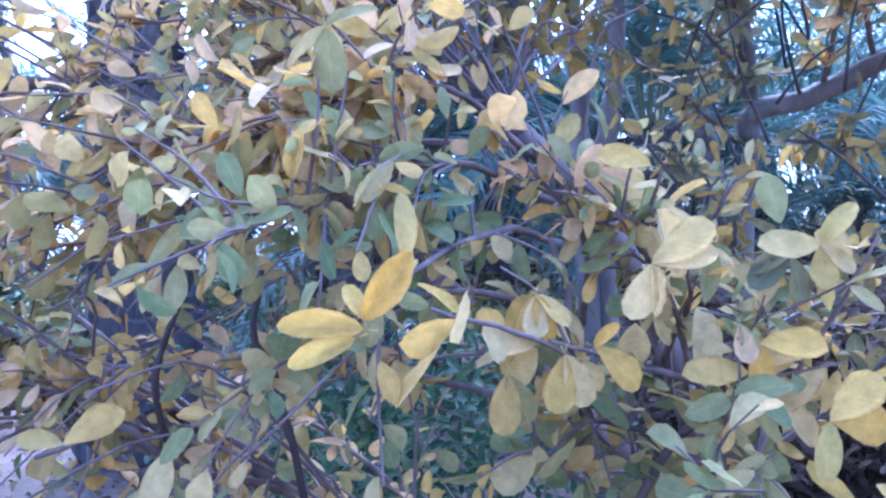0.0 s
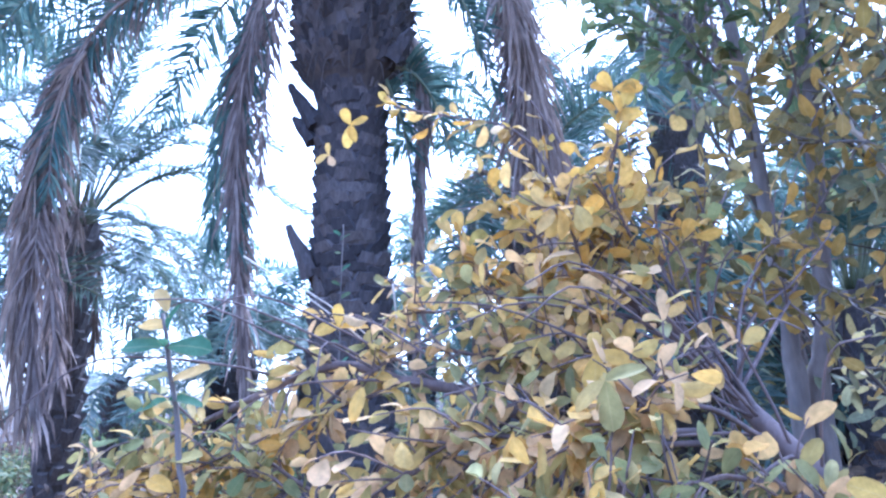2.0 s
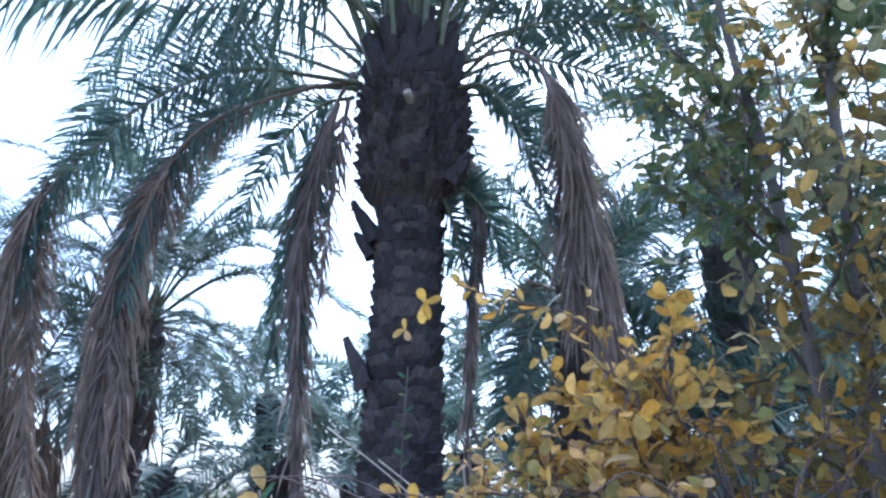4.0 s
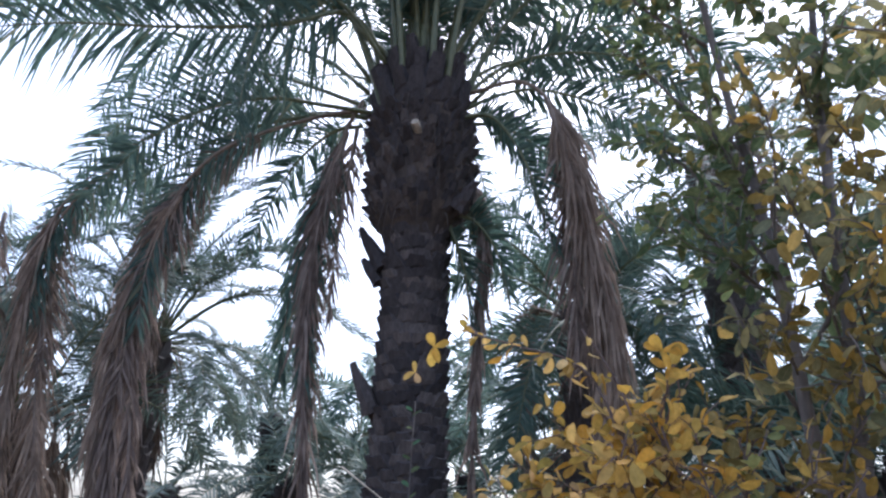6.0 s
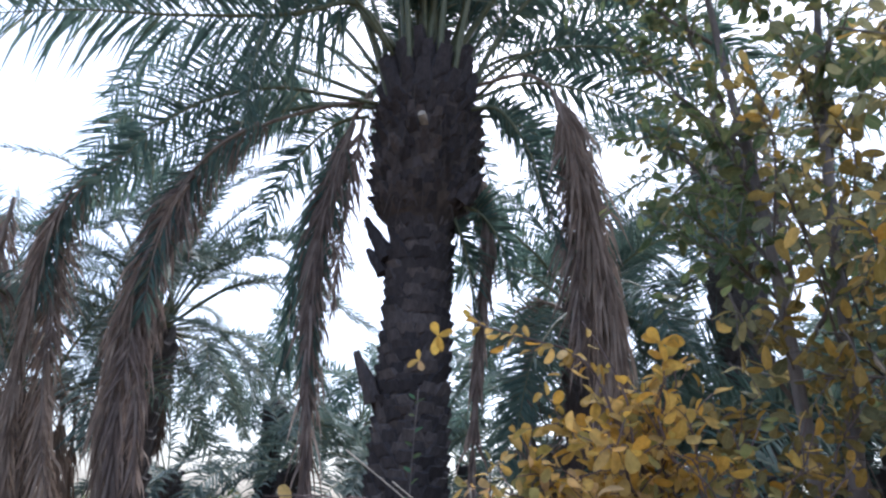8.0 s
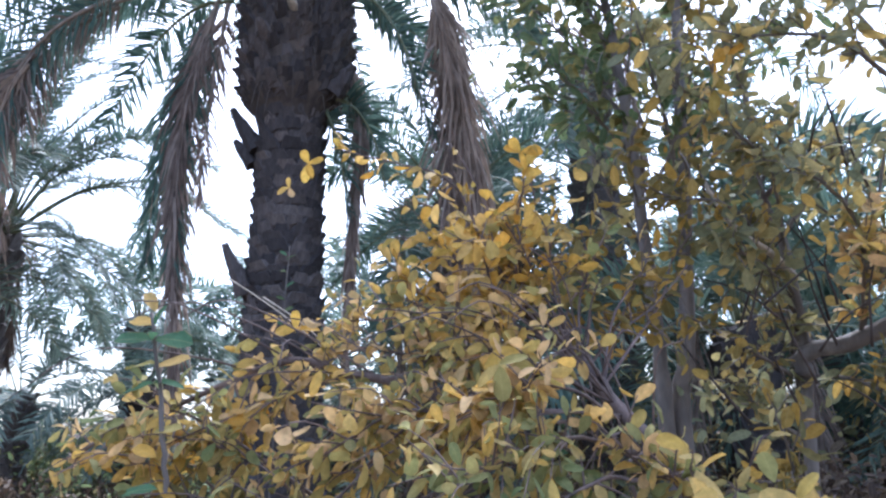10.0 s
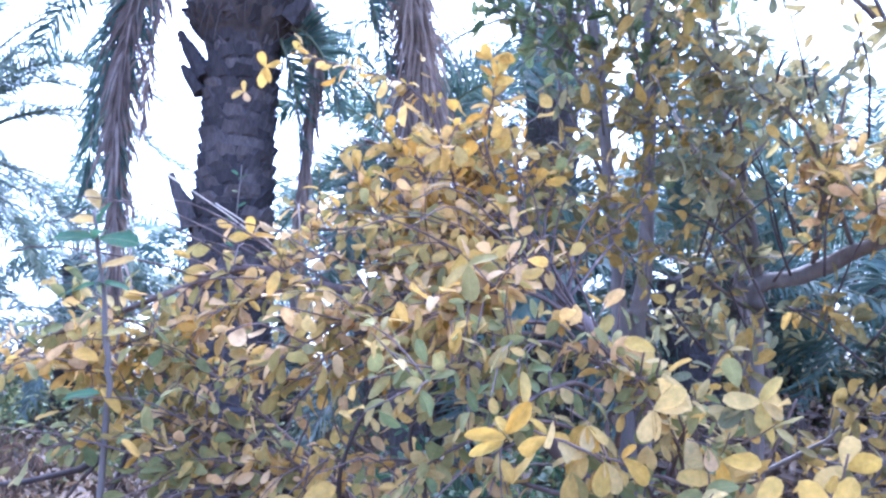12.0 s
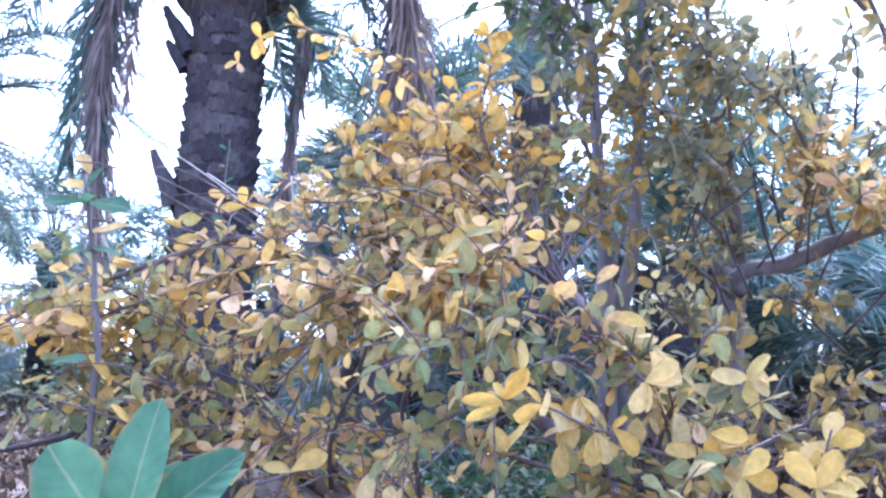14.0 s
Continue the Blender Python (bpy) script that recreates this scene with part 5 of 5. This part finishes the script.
bough(fork, [(1.0, 1.7, 1.66), (0.8, 1.5, 1.95), (0.62, 1.4, 2.05)], 0.008, 7, 0.18, "olive", 0.054, 0.03, STEM, r=0.0028)
bough(fork, [(0.68, 1.8, 2.15), (0.6, 1.6, 2.35), (0.5, 1.4, 2.5)], 0.008, 7, 0.18, "olive", 0.054, 0.03, STEM, r=0.0028)
bough(fork, [(0.74, 1.8, 1.75), (0.5, 1.5, 1.95), (0.25, 1.35, 1.95)], 0.007, 7, 0.16, "brown", 0.046, 0.032, STEM, r=0.0028)
bough(fork, [(0.7, 1.8, 2.05), (0.5, 1.5, 2.25), (0.33, 1.35, 2.28)], 0.007, 11, 0.16, "olive", 0.046, 0.032, STEM, r=0.0028)
bough(fork, [(0.7, 1.8, 1.5), (0.5, 1.6, 1.58), (0.3, 1.45, 1.66)], 0.007, 6, 0.15, "brown", 0.046, 0.032, STEM, r=0.0028)
for k in range(34):
    r = random.Random(1200 + k)
    p = np.array([r.uniform(0.45, 1.25), r.uniform(1.45, 1.8), r.uniform(1.3, 2.2)])
    far = np.array([r.uniform(-0.25, 0.3), r.uniform(-0.2, 0.05), r.uniform(0.1, 0.4)])
    fork.limb([p, p + far * 0.5 + np.array([r.uniform(-0.03, 0.03), 0, 0.02]), p + far], 0.0045, 0.0016, DARK_TWIG, "bare_twig", 8)
fork.finish()

# ---- saplings ----
sap = Plant("sapling", (-0.82, 0.9, 0.0), "thin upright sapling with a few green and orange leaves", "sapling", 71)
line = sap.limb([(-0.82, 0.9, -0.02), (-0.83, 0.9, 1.08), (-0.85, 0.9, 1.36), (-0.9, 0.9, 1.6)], 0.008, 0.004, STEM, "stem", 20)
for p, dv, key, size, k in (((-0.89, 0.9, 1.54), (-1, -0.1, 0.12), "broad", 0.085, 0),
                             ((-0.89, 0.9, 1.54), (1, -0.15, 0.15), "broad", 0.085, 1),
                             ((-0.89, 0.9, 1.54), (0.5, -0.7, 0.3), "broad", 0.06, 2),
                             ((-0.89, 0.9, 1.57), (-0.8, 0.2, 0.3), "orange", 0.07, 0),
                             ((-0.89, 0.9, 1.57), (0.4, -0.1, 1), "broad", 0.05, 2),
                             ((-0.89, 0.9, 1.6), (-0.5, 0.1, 0.9), "orange", 0.06, 2),
                             ((-0.88, 0.9, 1.49), (-1, 0.1, 0.15), "orange", 0.075, 1),
                             ((-0.88, 0.9, 1.48), (0.9, 0.1, 0.35), "orange", 0.075, 0),
                             ((-0.88, 0.9, 1.45), (-1, -0.2, -0.1), "broad", 0.075, 1),
                             ((-0.88, 0.9, 1.45), (1, -0.2, 0.0), "broad", 0.07, 2),
                             ((-0.87, 0.9, 1.35), (0.9, 0.0, 0.2), "pale", 0.06, 0),
                             ((-0.85, 0.9, 1.24), (-1, -0.2, 0.1), "broad", 0.08, 1),
                             ((-0.85, 0.9, 1.25), (0.6, -0.1, -0.5), "orange", 0.06, 2),
                             ((-0.86, 0.9, 1.3), (-0.8, 0.1, 0.4), "orange", 0.06, 0),
                             ((-0.87, 0.9, 1.39), (-0.9, 0.2, -0.2), "pale", 0.055, 2)):
    sap.leaf(p, dv, (0.15, -0.6, 0.8), size, key, k)
sap.finish()
near = Plant("broadleaf_plant", (-0.225, -0.275, 0.0), "thin upright plant with pale green leaves at its tip", "plant", 72)
near.limb([(-0.225, -0.275, -0.02), (-0.222, -0.28, 0.6), (-0.22, -0.28, 1.198)], 0.004, 0.0016, STEM, "stem", 14, crooked=0.1)
for dv, sz, k in (((0.12, -0.05, 1), 0.027, 2), ((-0.62, -0.05, 0.75), 0.024, 0), ((0.72, 0.0, 0.7), 0.026, 2), ((0.35, 0.4, 0.6), 0.02, 0), ((-0.3, 0.4, 0.6), 0.02, 0)):
    near.leaf((-0.22, -0.28, 1.198), dv, (0.1, -1, 0.35), sz, "broad", k)
near.finish()


stalk = Plant("weed_stalk", (-1.05, 2.0, 0.0), "thin tall weed with narrow pale green leaves", "weed", 73, SLIM)
line = stalk.limb([(-1.05, 2.0, -0.02), (-1.03, 2.0, 1.2), (-1.01, 2.0, 1.75), (-1.0, 2.0, 2.05)], 0.005, 0.002, STEM, "stem", 16)
for k in range(13):
    z = 1.45 + 0.58 * (k + stalk.rng.uniform(-0.4, 0.4)) / 12
    stalk.leaf((-1.01, 2.0, z), (1 if k % 2 else -1, stalk.rng.uniform(-0.5, 0.2), stalk.rng.uniform(0.5, 1.1)), (0, -0.8, 0.5), stalk.rng.uniform(0.026, 0.045), "green" if k % 3 else "broad", k % 3)
stalk.finish()

# ---- dry sticks caught in the shrub ----
def stick(a, b, r):
    m = (np.array(a) + np.array(b)) / 2
    bits = Bits()
    bits.tube(glide([np.array(a) - m, np.array([0, 0, 0.012]), np.array(b) - m], 8), r, r * 0.5, 5)
    me = bits.mesh("dry_stick", True)
    me.materials.append(DRY_STICK)
    ob = new("dry_stick", me)
    ob.location = m
    tagged(ob, "pale bare dry stick caught among the shrub's twigs", "stick", "sticks in the shrub")


for a, b in (((-0.86, 1.1, 1.74), (-0.5, 1.06, 1.48)), ((-0.74, 1.12, 1.67), (-0.52, 1.08, 1.5)), ((-0.54, 1.1, 1.66), (-0.52, 1.08, 1.5))):
    stick(a, b, 0.0022)


# ---- undergrowth, litter and the far thicket ----
def heap(name, label, category, seed, count, place, size, key, shapes=SLIM, up=0.5):
    """Many small leaves over an area, as one object."""
    rng = random.Random(seed)
    bits = Bits()
    for _ in range(count):
        p = place(rng)
        along = unit(np.array([rng.gauss(0, 1), rng.gauss(0, 1), rng.gauss(up, 0.5)]))
        face = unit(np.array([rng.gauss(0, 0.6), rng.gauss(-0.3, 0.6), 1.0]))
        v, f, a = shapes[rng.randrange(len(shapes))]
        m = leaf_frame(np.array(p), along, face, size * rng.uniform(0.6, 1.3))
        bits.add((np.c_[v, np.ones(len(v))] @ m.T)[:, :3], f, a)
    me = bits.mesh(name, True, True)
    me.materials.append(LEAF[key][1])
    return tagged(new(name, me), label, category, kind="stuff")


def in_clumps(centres, spread, tall):
    def place(rng):
        x, y, s = centres[rng.randrange(len(centres))]
        h = rng.random() ** 0.8 * tall * s
        k = spread * s * (0.35 + 0.65 * h / (tall * s))
        return (x + rng.gauss(0, k), y + rng.gauss(0, k), h)
    return place


heap("weeds", "low dark green weeds under the shrub", "weeds", 81, 6500, in_clumps([(-0.3, 1.7, 1.0), (-0.05, 1.6, 1.1), (0.1, 1.8, 0.9), (-0.5, 2.0, 0.8), (0.3, 1.6, 0.7), (-0.2, 1.4, 0.9), (0.0, 1.35, 0.8), (-0.15, 1.9, 0.9), (-0.1, 1.55, 1.15), (-0.28, 1.6, 1.1)], 0.18, 1.0), 0.045, "weed")
rr = random.Random(82)
heap("litter", "dry fallen leaves scattered over the soil", "leaf litter", 83, 12000, lambda r: (r.uniform(-9, 7), -4 + r.random() ** 1.1 * 18, 0.03), 0.06, "brown", up=0.0)
heap("dry_litter", "grey dried leaf scraps strewn over the soil", "leaf litter", 91, 14000, lambda r: (r.gauss(-1, 4), 1 + r.gauss(0, 4), 0.028), 0.045, "dry", up=0.0)
heap("yellow_litter", "fallen yellow leaves under the shrub", "leaf litter", 92, 1500, lambda r: (r.gauss(-0.1, 0.7), 1.2 + r.gauss(0, 0.6), 0.03), 0.045, "pale", shapes=SHAPES, up=0.0)
heap("undergrowth", "dark green and brown scrub between the palms", "undergrowth", 84, 9000,
     in_clumps([(rr.uniform(0.3, 9), rr.uniform(4.5, 13), rr.uniform(0.6, 1.5)) for _ in range(48)], 0.4, 1.3), 0.13, "olive")
heap("dry_scrub", "brown dried scrub and brush on the ground", "scrub", 86, 8000,
     in_clumps([(rr.uniform(1.2, 7), rr.uniform(3.4, 8), rr.uniform(0.6, 1.2)) for _ in range(34)], 0.35, 1.25), 0.12, "dry")
heap("dry_grass", "tufts of dry brown grass and brush", "dry grass", 87, 9000,
     in_clumps([(rr.uniform(-13, -1.2), rr.uniform(5, 15), rr.uniform(0.5, 1.1)) for _ in range(70)], 0.35, 0.75), 0.1, "dry", up=1.2)
heap("grey_bush", "low grey-green bushes between the far palms", "bush", 93, 7000,
     in_clumps([(rr.uniform(-14, -1.5), rr.uniform(7, 15), rr.uniform(0.5, 1.2)) for _ in range(46)], 0.4, 1.1), 0.11, "green", up=0.6)
heap("brown_brush", "low dark brush along the foot of the earth bank", "scrub", 88, 9000,
     in_clumps([(-22 + 19 * k / 59, 15.6 + 1.2 * rr.random(), rr.uniform(0.5, 1.2)) for k in range(60)], 0.4, 1.3), 0.13, "dry", up=1.0)
heap("far_scrub", "distant grey-green scrub in front of the earth bank", "scrub", 94, 9000,
     in_clumps([(-15 + 13 * k / 59, 14.6 + 1.6 * rr.random(), rr.uniform(0.5, 1.15)) for k in range(60)], 0.5, 1.75), 0.2, "green", up=0.8)
heap("bramble", "dark brown dead brush behind the stems", "scrub", 89, 11000,
     in_clumps([(0.75 + 2.9 * rr.random(), 2.6 + 1.6 * rr.random(), rr.uniform(0.6, 1.1)) for k in range(26)], 0.22, 1.1), 0.07, "dry", up=0.6)
heap("thicket", "distant dark scrub along the edge of the grove", "scrub", 85, 15000,
     in_clumps([(-3 + 40 * k / 149, 15 + 7 * rr.random(), rr.uniform(0.5, 1.3)) for k in range(150)], 0.8, 2.2), 0.4, "weed")
heap("dead_thicket", "distant brown dead brush along the edge of the grove", "scrub", 90, 15000,
     in_clumps([(-2 + 32 * k / 149, 14 + 5 * rr.random(), rr.uniform(0.5, 1.1)) for k in range(150)], 0.6, 1.7), 0.3, "dry", up=1.0)


def scrap(x, y, z, size, seed):
    """A crumpled bit of thin plastic."""
    rng = random.Random(seed)
    n, verts = 5, []
    for j in range(n):
        for i in range(n):
            verts.append(((i / 4 - 0.5) * size, (j / 4 - 0.5) * size, rng.uniform(0, 0.35) * size))
    me = mesh_of("plastic_scrap", verts, [(j * n + i, j * n + i + 1, (j + 1) * n + i + 1, (j + 1) * n + i) for j in range(n - 1) for i in range(n - 1)])
    me.materials.append(SCRAP)
    ob = new("plastic_scrap", me)
    ob.location = (x, y, z)
    tagged(ob, "crumpled turquoise plastic scrap lying on the soil", "litter", "plastic scraps")


scrap(-1.45, 3.4, 0.04, 0.14, 1)
scrap(-0.1, 3.2, 0.04, 0.12, 2)
scrap(-1.2, 3.0, 0.04, 0.08, 3)
